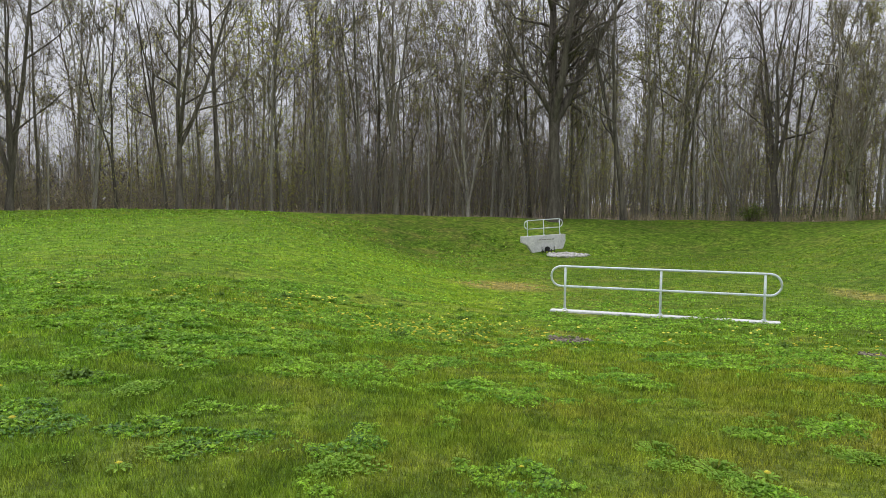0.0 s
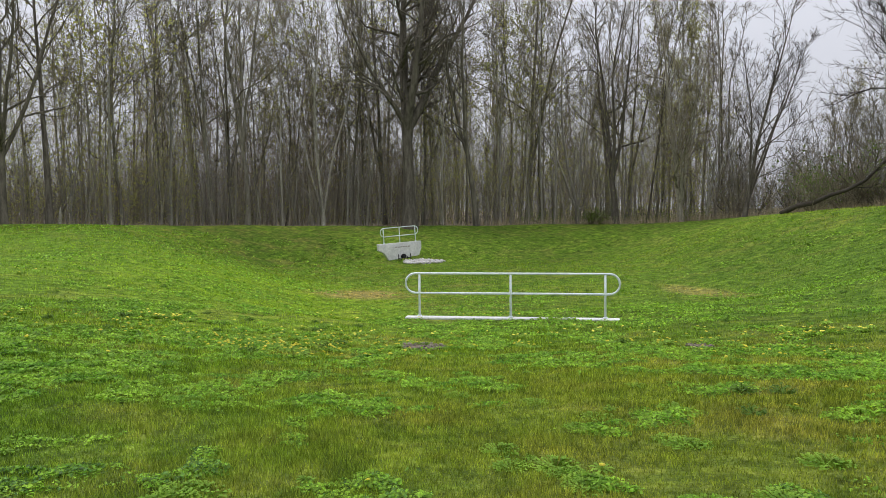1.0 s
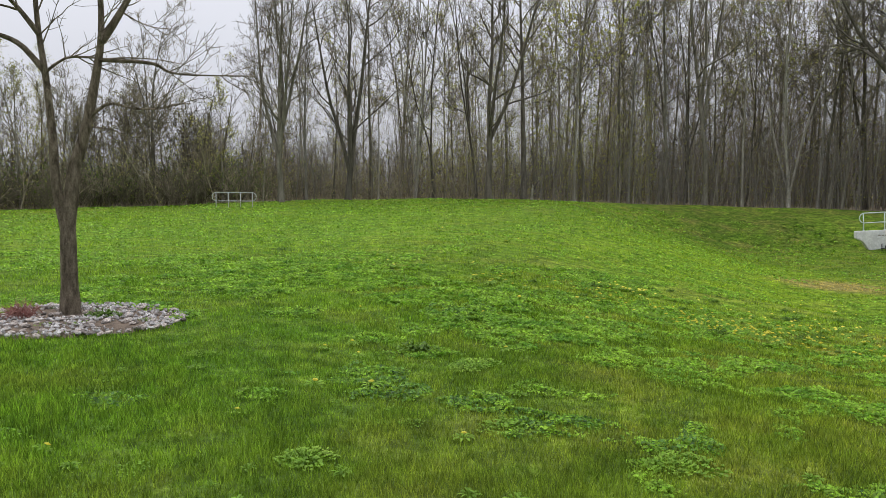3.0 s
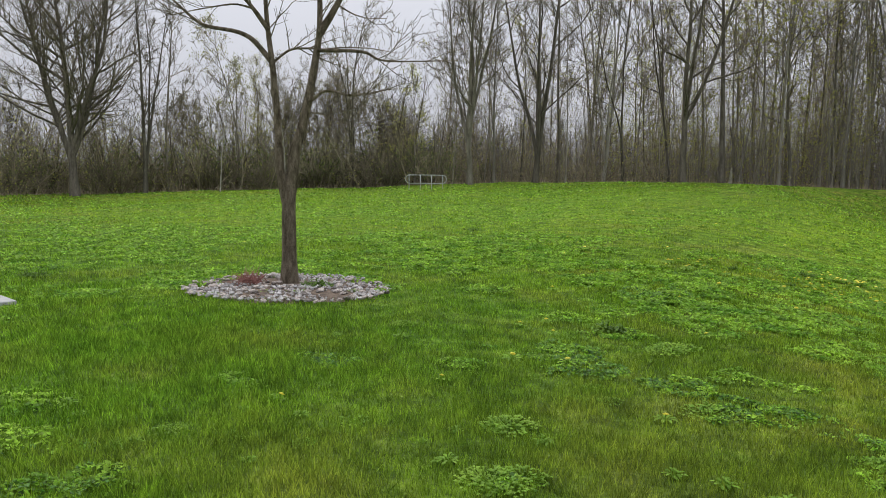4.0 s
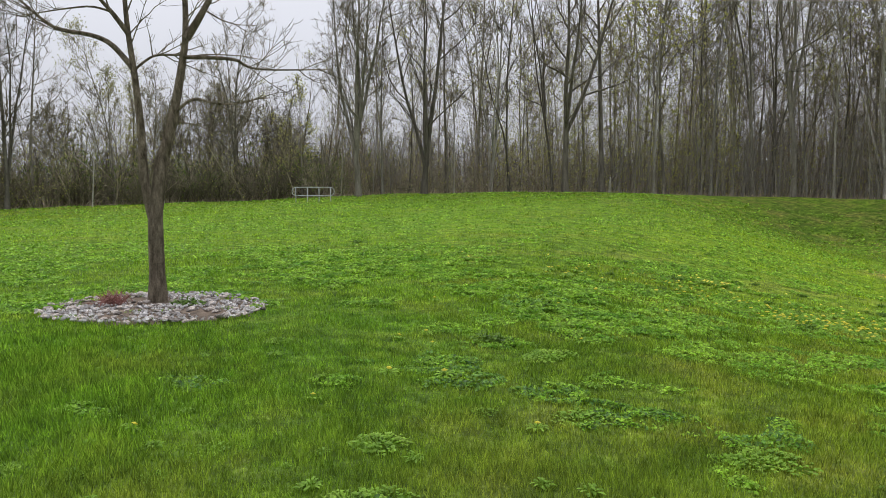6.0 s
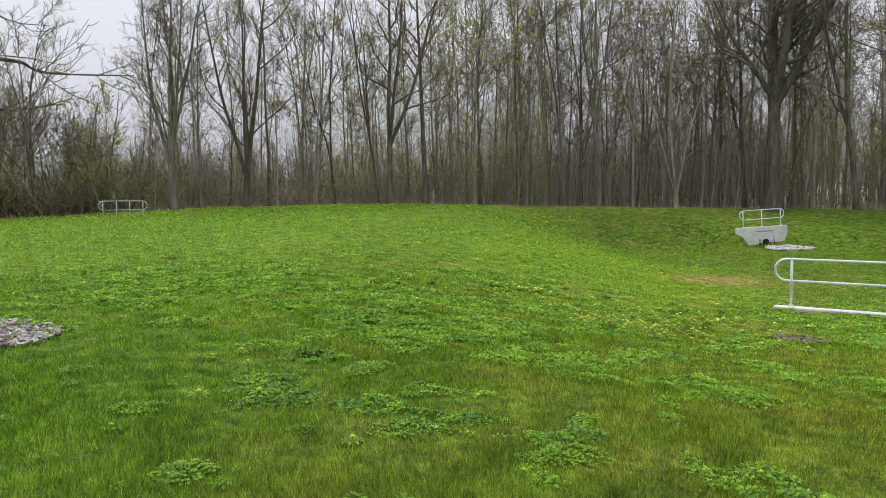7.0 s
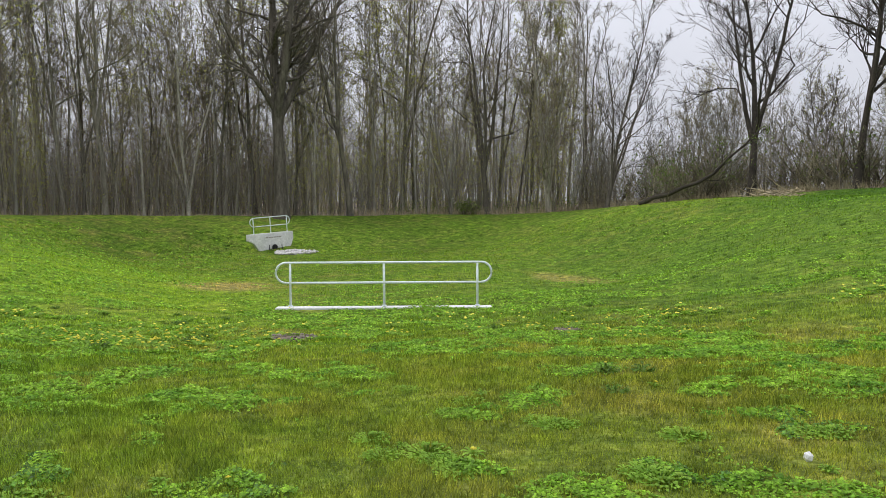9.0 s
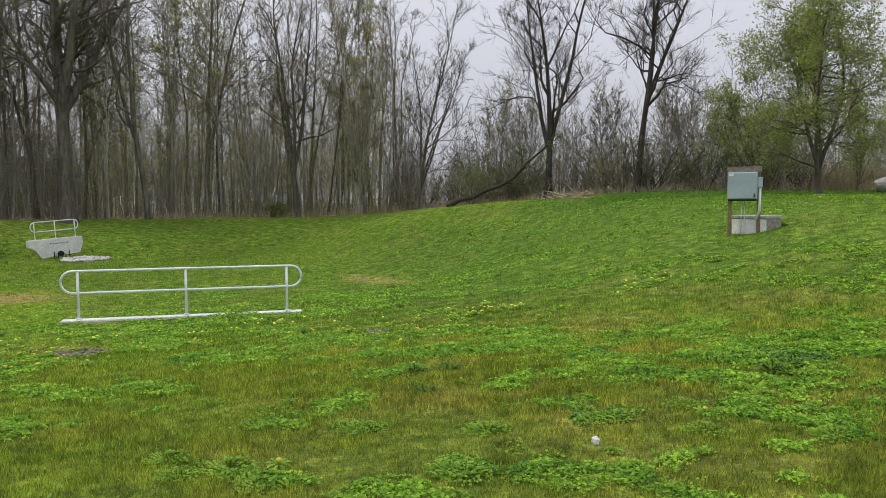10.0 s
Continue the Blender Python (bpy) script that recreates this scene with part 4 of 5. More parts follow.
# ---- control box ----
def make_control_box():
    box = tagged(new("control_box"), "grey electrical control box on two timber posts", "control box")
    bevelled("enclosure", (0.74, 0.28, 0.72), 0.02, BOX_PAINT, box, (0, 0, 1.29))
    bevelled("door", (0.70, 0.02, 0.68), 0.008, BOX_PAINT, box, (0, -0.15, 1.29))
    bevelled("latch", (0.03, 0.03, 0.10), 0.006, DARK, box, (0.29, -0.17, 1.03), label="black latch")
    bevelled("sticker", (0.11, 0.004, 0.07), 0.001, CONCRETE, box, (-0.28, -0.163, 1.58), label="small white sticker")
    for x in (-0.31, 0.41):
        bevelled("post", (0.10, 0.10, 2.0), 0.008, TIMBER, box, (x, 0.20, 0.80))
    # added black slab stands in for the shade beneath the enclosure
    bevelled("bottom_tray", (0.70, 0.26, 0.05), 0.005, DARK, box, (0, 0.0, 0.905), label="black slab standing in for the shade under the enclosure")
    for z in (1.73, 1.02):
        bevelled("board", (0.86, 0.04, 0.14), 0.006, GREY_BOARD, box, (0.05, 0.13 + 0.005, z))
    bevelled("switch_box", (0.15, 0.13, 0.27), 0.012, BOX_PAINT, box, (0.42, -0.06, 1.38))
    s = Soup()
    s.tube([(0.43, -0.05, 1.26), (0.43, -0.05, 0.75), (0.42, -0.03, 0.6), (0.36, 0.12, 0.42), (0.30, 0.34, 0.36)], [0.035] * 5, 8, True)
    part("conduit", s, STEEL, box)
    for x in (-0.02, 0.06):
        s = Soup()
        s.tube([(x, 0.1, 0.94), (x, 0.1, -0.05)], [0.012] * 2, 6, True)
        part("ground_rod", s, STEEL, box)
    return box


make_control_box().matrix_basis = pose(*ground_point(18.28, 11.80, 0.05), 0, 0, -57)


def make_vault():
    """An eight-sided well chamber, partly painted white."""
    v = tagged(new("concrete_vault"), "low eight-sided concrete vault beside the control box, partly painted white", "vault")

    def prism(r, z0, z1, faces, top):
        s = Soup()
        ring = [(r * math.cos(radians(45 * k + 9)), r * math.sin(radians(45 * k + 9))) for k in range(8)]
        p = [(x, y, z0) for x, y in ring] + [(x, y, z1) for x, y in ring]
        f = [(k, (k + 1) % 8, 8 + (k + 1) % 8, 8 + k) for k in faces]
        if top:
            f += [tuple(range(8, 16)), tuple(range(7, -1, -1))]
        s.add(p, f)
        return s

    part("ring", prism(0.66, -0.3, 0.37, range(8), True), OLD_CONCRETE, v, shade=False)
    part("painted_side", prism(0.667, -0.3, 0.345, (2, 3, 4), False), CONCRETE, v, "white-painted side", False)
    part("lid", prism(0.68, 0.37, 0.43, range(8), True), SLAB, v, shade=False)
    return v


x_, y_ = 19.15, 11.92
make_vault().matrix_basis = pose(*ground_point(x_, y_, -0.07))


# ---- young tree in its stone bed ----
def yard_tree(x, y):
    """A young twin-stemmed tree; its drawn lines lie in the plane facing the lawn."""
    rng = np.random.default_rng(77)
    tree = tagged(new("tree"), "young bare tree forking low, in a stone bed", "tree")
    trunk, crown, tips = Soup(), Soup(), []
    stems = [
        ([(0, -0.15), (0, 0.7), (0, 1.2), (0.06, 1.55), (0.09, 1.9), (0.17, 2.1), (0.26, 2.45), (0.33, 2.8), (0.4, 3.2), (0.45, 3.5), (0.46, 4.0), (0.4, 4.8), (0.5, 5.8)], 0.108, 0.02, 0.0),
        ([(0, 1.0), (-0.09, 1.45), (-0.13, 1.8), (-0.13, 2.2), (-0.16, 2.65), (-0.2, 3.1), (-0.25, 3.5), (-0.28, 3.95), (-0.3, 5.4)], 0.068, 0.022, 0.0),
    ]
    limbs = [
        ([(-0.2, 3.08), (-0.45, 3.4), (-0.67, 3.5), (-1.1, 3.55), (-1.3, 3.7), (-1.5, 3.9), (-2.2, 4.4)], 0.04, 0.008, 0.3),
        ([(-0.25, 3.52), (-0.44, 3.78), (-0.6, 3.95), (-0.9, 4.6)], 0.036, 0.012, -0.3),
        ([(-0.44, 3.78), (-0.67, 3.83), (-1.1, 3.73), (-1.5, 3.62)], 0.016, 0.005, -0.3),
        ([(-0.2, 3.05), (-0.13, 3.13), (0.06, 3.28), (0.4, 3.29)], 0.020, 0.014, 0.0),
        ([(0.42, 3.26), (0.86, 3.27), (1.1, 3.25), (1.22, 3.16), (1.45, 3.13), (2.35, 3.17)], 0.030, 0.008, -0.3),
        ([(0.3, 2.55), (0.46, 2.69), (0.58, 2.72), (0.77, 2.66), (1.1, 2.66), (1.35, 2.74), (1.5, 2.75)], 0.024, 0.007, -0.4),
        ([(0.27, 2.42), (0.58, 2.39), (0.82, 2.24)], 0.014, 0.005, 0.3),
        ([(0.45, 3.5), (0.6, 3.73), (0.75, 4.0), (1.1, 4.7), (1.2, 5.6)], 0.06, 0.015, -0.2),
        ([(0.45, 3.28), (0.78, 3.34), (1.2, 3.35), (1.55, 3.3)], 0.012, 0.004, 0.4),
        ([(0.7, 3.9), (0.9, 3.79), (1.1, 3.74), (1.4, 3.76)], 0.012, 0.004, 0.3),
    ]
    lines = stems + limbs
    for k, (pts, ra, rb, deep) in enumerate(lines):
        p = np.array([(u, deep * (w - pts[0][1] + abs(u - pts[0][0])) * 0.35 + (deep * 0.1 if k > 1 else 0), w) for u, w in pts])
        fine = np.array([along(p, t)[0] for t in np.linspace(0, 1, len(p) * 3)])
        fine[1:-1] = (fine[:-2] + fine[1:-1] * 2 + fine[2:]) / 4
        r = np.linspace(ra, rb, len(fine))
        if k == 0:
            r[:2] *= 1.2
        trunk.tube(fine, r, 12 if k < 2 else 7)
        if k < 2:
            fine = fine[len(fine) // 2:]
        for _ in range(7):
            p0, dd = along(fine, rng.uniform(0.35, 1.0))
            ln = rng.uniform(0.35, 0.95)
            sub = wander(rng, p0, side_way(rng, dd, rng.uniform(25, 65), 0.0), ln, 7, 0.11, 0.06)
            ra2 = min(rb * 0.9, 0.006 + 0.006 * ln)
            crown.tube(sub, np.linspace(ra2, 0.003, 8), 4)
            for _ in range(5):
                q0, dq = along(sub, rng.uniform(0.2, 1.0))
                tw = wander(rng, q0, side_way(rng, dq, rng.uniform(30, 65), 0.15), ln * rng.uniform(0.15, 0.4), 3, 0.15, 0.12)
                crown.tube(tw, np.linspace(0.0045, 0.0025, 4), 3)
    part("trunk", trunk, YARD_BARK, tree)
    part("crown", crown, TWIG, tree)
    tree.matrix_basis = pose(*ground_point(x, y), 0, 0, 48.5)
    return tree


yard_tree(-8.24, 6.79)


# ---- stone bed, slab, gravel ----
def stone_shapes(names, count, seed, low, mat=None):
    """A few knobbly pebbles to share."""
    shapes = []
    for k in range(count):
        bm = bmesh.new()
        bmesh.ops.create_icosphere(bm, subdivisions=1, radius=1)
        off = Vector((k * 7.3 + seed, 1.7, 3.1))
        for v in bm.verts:
            v.co *= 1 + 0.35 * noise.noise(v.co * 1.1 + off)
            v.co.z *= low
        me = bpy.data.meshes.new(names)
        bm.to_mesh(me)
        bm.free()
        me.materials.append(mat or STONE_PIECE)
        shapes.append(me)
    return shapes


def stone_bed(cx, cy, rx, ry, turn, count, size, label, seed, name="stone_bed", soil=None, mat=None):
    """An oval bed of loose stones on soil."""
    rng = np.random.default_rng(seed)
    bed = tagged(new(name), label, "stone bed")
    bed.matrix_basis = pose(cx, cy, 0, 0, 0, turn)
    m = Matrix.Translation((cx, cy, 0)) @ Matrix.Rotation(radians(turn), 4, "Z")

    def lie(u, w):
        p = m @ Vector((u, w, 0))
        return float(height(p.x, p.y))

    s = Soup()
    rings, spokes = 5, 28
    wob = 1 + 0.07 * np.sin(np.arange(spokes) * 1.3) + 0.05 * np.sin(np.arange(spokes) * 2.9 + 1)
    v = [(0, 0, lie(0, 0) + 0.03)]
    for r in range(1, rings + 1):
        for k in range(spokes):
            a = 2 * math.pi * k / spokes
            u, w = rx * wob[k] * r / rings * math.cos(a), ry * wob[k] * r / rings * math.sin(a)
            v.append((u, w, lie(u, w) + (0.03 if r < rings else -0.03)))
    f = [(0, 1 + k, 1 + (k + 1) % spokes) for k in range(spokes)]
    f += [(1 + (r - 1) * spokes + k, 1 + r * spokes + k, 1 + r * spokes + (k + 1) % spokes, 1 + (r - 1) * spokes + (k + 1) % spokes) for r in range(1, rings) for k in range(spokes)]
    s.add(v, f)
    part("soil", s, soil or MULCH, bed)
    shapes = stone_shapes("stone", 5, seed, 0.5, mat)
    for k in range(count):
        a, r = rng.uniform(0, 2 * math.pi), math.sqrt(rng.random()) * 0.98
        if k % 5 == 0:
            r = rng.uniform(0.82, 1.0)
        u, w = rx * r * math.cos(a), ry * r * math.sin(a)
        o = new("stone", shapes[k % 5])
        o.parent = bed
        q = size * rng.uniform(0.55, 1.35)
        o.matrix_basis = pose(u, w, lie(u, w) + 0.03 + q * 0.3, rng.uniform(-20, 20), rng.uniform(-20, 20), rng.uniform(0, 360)) @ Matrix.Diagonal((q * rng.uniform(0.8, 1.4), q, q, 1))
    return bed


stone_bed(-7.95, 6.50, 1.42, 1.18, 37, 300, 0.039, "bed of pale river stones round the young tree", 3)
stone_bed(2.36, 13.2, 0.42, 0.55, 0, 60, 0.032, "small patch of bare grey gravel in the lawn", 4, "gravel_patch", MULCH, DARK_PEBBLE)
stone_bed(8.0, 46.8, 1.35, 0.9, 0, 150, 0.10, "apron of pale riprap stones below the headwall", 6, "riprap", GRAVEL, STONE)
stone_bed(6.87, 11.5, 0.22, 0.3, 0, 24, 0.03, "tiny bare spot of grey gravel in the lawn", 8, "gravel_patch", MULCH, DARK_PEBBLE)


def bed_pebbles():
    """The smaller stones between the large ones."""
    rng = np.random.default_rng(14)
    s = Soup()
    c, q = math.cos(radians(37)), math.sin(radians(37))
    for _ in range(1500):
        a, r = rng.uniform(0, 2 * math.pi), math.sqrt(rng.random()) * 0.99
        u, w = 1.42 * r * math.cos(a), 1.18 * r * math.sin(a)
        if field(np.array(u), np.array(w), 0.35, 5) < 0.3:
            continue
        x, y = -7.95 + c * u - q * w, 6.50 + q * u + c * w
        k = 0.028 * rng.uniform(0.5, 1.3)
        b = np.array([[1, 0, 0], [-0.4, 0.8, 0], [-0.5, -0.8, 0], [0.2, 0.1, 0.7], [0.1, 0, -0.7]]) * k * rng.uniform(0.7, 1.3, (5, 3))
        t = rng.uniform(0, 6.28)
        m = np.array([[math.cos(t), -math.sin(t), 0], [math.sin(t), math.cos(t), 0], [0, 0, 1]])
        s.add(b @ m.T + np.array(ground_point(x, y, 0.035 + 0.4 * k)), [(0, 1, 3), (1, 2, 3), (2, 0, 3), (1, 0, 4), (2, 1, 4), (0, 2, 4)])
    tagged(new("pebbles", s.mesh("pebbles", STONE, False)), "small mixed pebbles between the bed stones", "pebbles", kind="stuff")


slab = tagged(new("concrete_slab"), "pale concrete slab corner set in the lawn", "slab")
bevelled("slab_top", (6.0, 2.4, 0.16), 0.012, SLAB, slab, (-3.0, -1.2, -0.03))
slab.matrix_basis = pose(-9.58, 3.71, -0.045, 0, 0, -6.0)

white = stone_shapes("stone", 1, 9, 0.9)[0].copy()
white.materials.clear()
white.materials.append(WHITE_STONE)
rock = tagged(new("white_stone", white), "small white stone lying in the grass", "stone")
rock.matrix_basis = pose(*ground_point(4.22, 3.80, 0.035), 10, 5, 30) @ Matrix.Diagonal((0.035, 0.035, 0.042, 1))

# red-stemmed shrub and tufts in the stone bed
red = tagged(new("shrub"), "low reddish heather-like shrub among the stones", "shrub")
rng_ = np.random.default_rng(12)
s_ = Soup()
for _ in range(150):
    a_ = rng_.uniform(0, 2 * math.pi)
    w_ = np.array([math.cos(a_) * 0.9, math.sin(a_) * 0.9, rng_.uniform(0.3, 1.2)])
    p_ = np.array([rng_.normal(0, 0.08), rng_.normal(0, 0.08), 0])
    e_ = p_ + w_ * rng_.uniform(0.08, 0.2)
    s_.spike(p_, e_, 0.008)
    s_.spike((p_ + e_) / 2, e_ + rng_.normal(0, 0.05, 3), 0.006)
part("branchwork", s_, RED_TWIG, red)
red.matrix_basis = pose(*ground_point(-8.55, 6.30, 0.03))


# ---- lawn plants ----
def field(x, y, scale, seed):
    """Smooth random values 0..1 over the plan."""
    rng = np.random.default_rng(seed)
    grid = rng.random((64, 64))
    u, w = x / scale + 31.7, y / scale + 17.3
    i, j = np.floor(u).astype(int), np.floor(w).astype(int)
    a, b = smooth(u - i), smooth(w - j)
    g = lambda p, q: grid[p % 64, q % 64]
    return (g(i, j) * (1 - a) + g(i + 1, j) * a) * (1 - b) + (g(i, j + 1) * (1 - a) + g(i + 1, j + 1) * a) * b


# x, y, half width, half depth of dense clover and ground ivy, by stretches of the lawn
MID_PATCHES = [
    (-3.0, 5.5, 0.45, 0.4), (-2.2, 5.5, 0.5, 0.3), (-1.5, 5.4, 0.54, 0.45), (-0.7, 4.9, 0.24, 0.4), (-1.6, 6.3, 0.5, 0.4), (-1.7, 8.3, 0.4, 0.6), (-0.8, 8.2, 0.7, 0.9), (-2.6, 9.1, 0.7, 0.8),
    (-5.0, 10.4, 1.2, 0.8), (-3.4, 7.2, 0.4, 0.4), (-6.3, 11.0, 0.6, 0.8), (0.5, 7.9, 0.85, 0.6), (0.8, 7.3, 0.6, 0.4), (1.7, 9.0, 0.65, 0.45), (0.7, 4.7, 0.4, 0.42), (0.1, 6.4, 0.2, 0.5),
    (-0.5, 5.7, 0.23, 0.5), (-4.1, 10.1, 0.4, 0.4), (0.8, 11.2, 0.6, 0.6), (2.1, 7.5, 0.3, 0.25), (2.9, 6.2, 0.38, 0.25),
]
TREE_SIDE_PATCHES = [
    (-8.1, 11.5, 1.6, 1.6), (-6.8, 11.6, 0.5, 0.7), (-6.1, 8.5, 0.5, 0.4), (-4.8, 10.3, 0.5, 0.4), (-3.5, 7.3, 0.45, 0.3), (-3.6, 5.9, 0.5, 0.45), (-3.0, 5.4, 0.35, 0.3),
    (-3.9, 5.0, 0.3, 0.25), (-2.8, 7.0, 0.24, 0.35), (-2.9, 9.6, 0.85, 0.8), (-2.2, 9.1, 0.37, 0.4), (-2.3, 3.0, 0.31, 0.2), (-7.6, 7.9, 0.5, 0.4), (-4.1, 7.6, 0.4, 0.3), (-5.8, 12.2, 0.8, 0.5),
    (-4.0, 1.35, 0.45, 0.25), (-3.8, 1.6, 0.4, 0.2), (-4.8, 1.5, 0.35, 0.3), (-4.9, 3.35, 0.25, 0.2), (-4.8, 4.25, 0.3, 0.25),
]
BOX_SIDE_PATCHES = [
    (6.1, 6.0, 0.75, 0.6), (6.4, 5.1, 0.5, 0.45), (4.8, 5.0, 0.37, 0.27), (4.9, 4.3, 0.44, 0.4), (6.0, 3.7, 0.6, 0.33), (6.0, 3.1, 0.35, 0.4), (8.1, 5.5, 0.5, 0.65), (8.3, 4.7, 0.32, 0.45), (9.2, 4.4, 0.5, 0.4),
    (10.0, 5.3, 0.75, 0.35), (3.3, 4.0, 0.18, 0.3), (5.1, 2.9, 0.26, 0.18), (5.6, 2.8, 0.16, 0.28), (5.2, 5.9, 0.3, 0.25), (7.1, 7.5, 0.7, 0.5), (6.5, 3.0, 0.27, 0.25), (1.3, 9.9, 0.5, 0.55), (2.1, 4.6, 0.23, 0.28),
]
# the darker mats of ground ivy among them
IVY_PATCHES = {(-4.0, 1.35), (-3.8, 1.6), (-4.8, 4.25), (-2.2, 5.5), (-1.5, 5.4), (-3.0, 5.5), (0.7, 4.7), (-3.6, 5.9), (-3.0, 5.4), (-4.1, 10.1), (4.9, 4.3), (3.3, 4.0), (-2.3, 3.0), (8.3, 4.7), (-0.5, 5.7)}
PATCHES = MID_PATCHES + TREE_SIDE_PATCHES + BOX_SIDE_PATCHES


def clover_share(x, y):
    n = field(x, y, 1.1, 1) * 0.5 + field(x, y, 0.37, 2) * 0.3 + field(x, y, 3.3, 3) * 0.35
    # few stray clumps close by, and on the mown strip by the young tree
    n = n - 0.08 * smooth((-x - 2.6) / 1.6) * smooth((8.5 - y) / 3.0) - 0.10 * smooth((10.0 - np.hypot(x, y)) / 3.0) + 0.05 * smooth((np.hypot(x, y) - 11) / 6.0)
    # a smooth slope and basin beyond the rail, and a mown strip before the thicket
    n = n - 0.3 * smooth((np.hypot(x, y) - 36) / 3) * smooth((x - 25) / 3)
    n = n - 0.12 * smooth((x - 7) / 5) * smooth((y - 8) / 5) - 0.1 * smooth((x - 1) / 5) * smooth((y - 24) / 8)
    share = smooth((n - 0.575) / 0.10)
    rag = 0.9 * (field(x, y, 0.16, 4) - 0.5) + 1.1 * (field(x, y, 0.45, 11) - 0.5)
    for px, py, a, b in PATCHES:
        share = np.maximum(share, 0.8 * smooth((1.0 + rag - np.hypot((x - px) / a, (y - py) / b)) / 0.55))
    share = share * (1 - 0.45 * smooth((np.hypot(x, y) - 22) / 14))
    return share * (0.15 + 0.85 * smooth((field(x, y, 0.12, 12) - 0.25) / 0.2))


def spots(rng, count, near, far, power, fading=False):
    """Random places over the part of the lawn before the house, denser close by."""
    u = rng.random(count)
    d = near + (far - near) * (1 - np.sqrt(u) if fading else u**power)
    a = np.radians(rng.uniform(-78, 72, count))
    return d * np.sin(a), d * np.cos(a), d


def bare(x, y):
    """Where no grass grows: the stone bed, the slab, the wall top."""
    dx, dy = x + 7.95, y - 6.50
    c, q = math.cos(radians(37)), math.sin(radians(37))
    in_bed = np.hypot((c * dx + q * dy) / 1.38, (c * dy - q * dx) / 1.14) < 1 - 0.4 * field(x, y, 0.25, 6) ** 1.5
    s, t = (x - 5.455) * 0.943 - (y - 18.14) * 0.334, (x - 5.455) * 0.334 + (y - 18.14) * 0.943
    in_bed |= np.hypot(x - 4.20, y - 3.78) < 0.09
    return in_bed | ((x < -9.56) & (y < 3.70 - 0.1 * (x + 9.58)) & (y > 1.0)) | ((np.abs(s) < 2.74) & (np.abs(t) < 0.17) & ((s < 0.55) | (s > 1.7))) | (np.hypot((x - 2.36) / 0.4, (y - 13.2) / 0.52) < 0.9)


def make_grass():
    rng = np.random.default_rng(21)
    near, far = spots(rng, 420000, 3.0, 18.0, 1.0, True), spots(rng, 170000, 7.0, 50.0, 1.1)
    x, y, d = (np.concatenate(q) for q in zip(near, far))
    keep = rng.random(len(x)) > 0.85 * clover_share(x, y)
    keep &= ~bare(x, y)
    x, y, d = x[keep], y[keep], d[keep]
    k = len(x)
    lush = field(x, y, 2.3, 7)
    h = (0.022 + 0.028 * lush + 0.018 * rng.random(k)) * rng.uniform(0.6, 1.3, k) * (1 + 0.012 * d)
    h *= 0.55 + 0.9 * field(x, y, 0.4, 15)
    # longer grass on the strip by the young tree
    long = smooth((-x - 2.0) / 2.5) * smooth((7.0 - y) / 2.5)
    h *= 1 + 0.1 * long
    tall = rng.random(k) < 0.03
    h[tall] *= 1.6
    wide = (0.0016 + 0.00045 * d) * (1 + 0.25 * long)
    a = rng.uniform(0, 2 * np.pi, k)
    base = np.stack([x, y, height(x, y) - 0.005], -1)
    across = np.stack([np.cos(a), np.sin(a), 0 * a], -1) * wide[:, None]
    tip = base + np.stack([rng.normal(0, 0.32, k), rng.normal(0, 0.32, k), np.ones(k)], -1) * h[:, None]
    v = np.stack([base - across, base + across, tip], 1).reshape(-1, 3)
    t = np.arange(3 * k).reshape(-1, 3)
    tagged(new("grass", quick_mesh("grass", v, t, BLADE)), "short uneven spring grass of the lawn", "grass", kind="stuff")


def clover_leaves(rng, x, y, d, share, tall, small):
    """Four corners of each leaf, folded a little along its rib, nearly level at the top of the growth."""
    k = len(x)
    z = height(x, y) + 0.010 + tall * share * rng.random(k) ** 0.55
    c = np.stack([x, y, z], -1)
    a = rng.uniform(0, 2 * np.pi, k)
    s = (small + 0.0011 * d) * rng.uniform(0.55, 1.5, k)
    u = np.stack([np.cos(a), np.sin(a), rng.normal(0, 0.35, k)], -1) * s[:, None]
    w = np.stack([-np.sin(a), np.cos(a), rng.normal(0, 0.35, k)], -1) * s[:, None]
    fold = np.stack([0 * s, 0 * s, 0.3 * s], -1)
    return np.stack([c - u, c + 0.15 * u - 0.85 * w + fold, c + 0.8 * u, c + 0.15 * u + 0.85 * w + fold], 1).reshape(-1, 3)


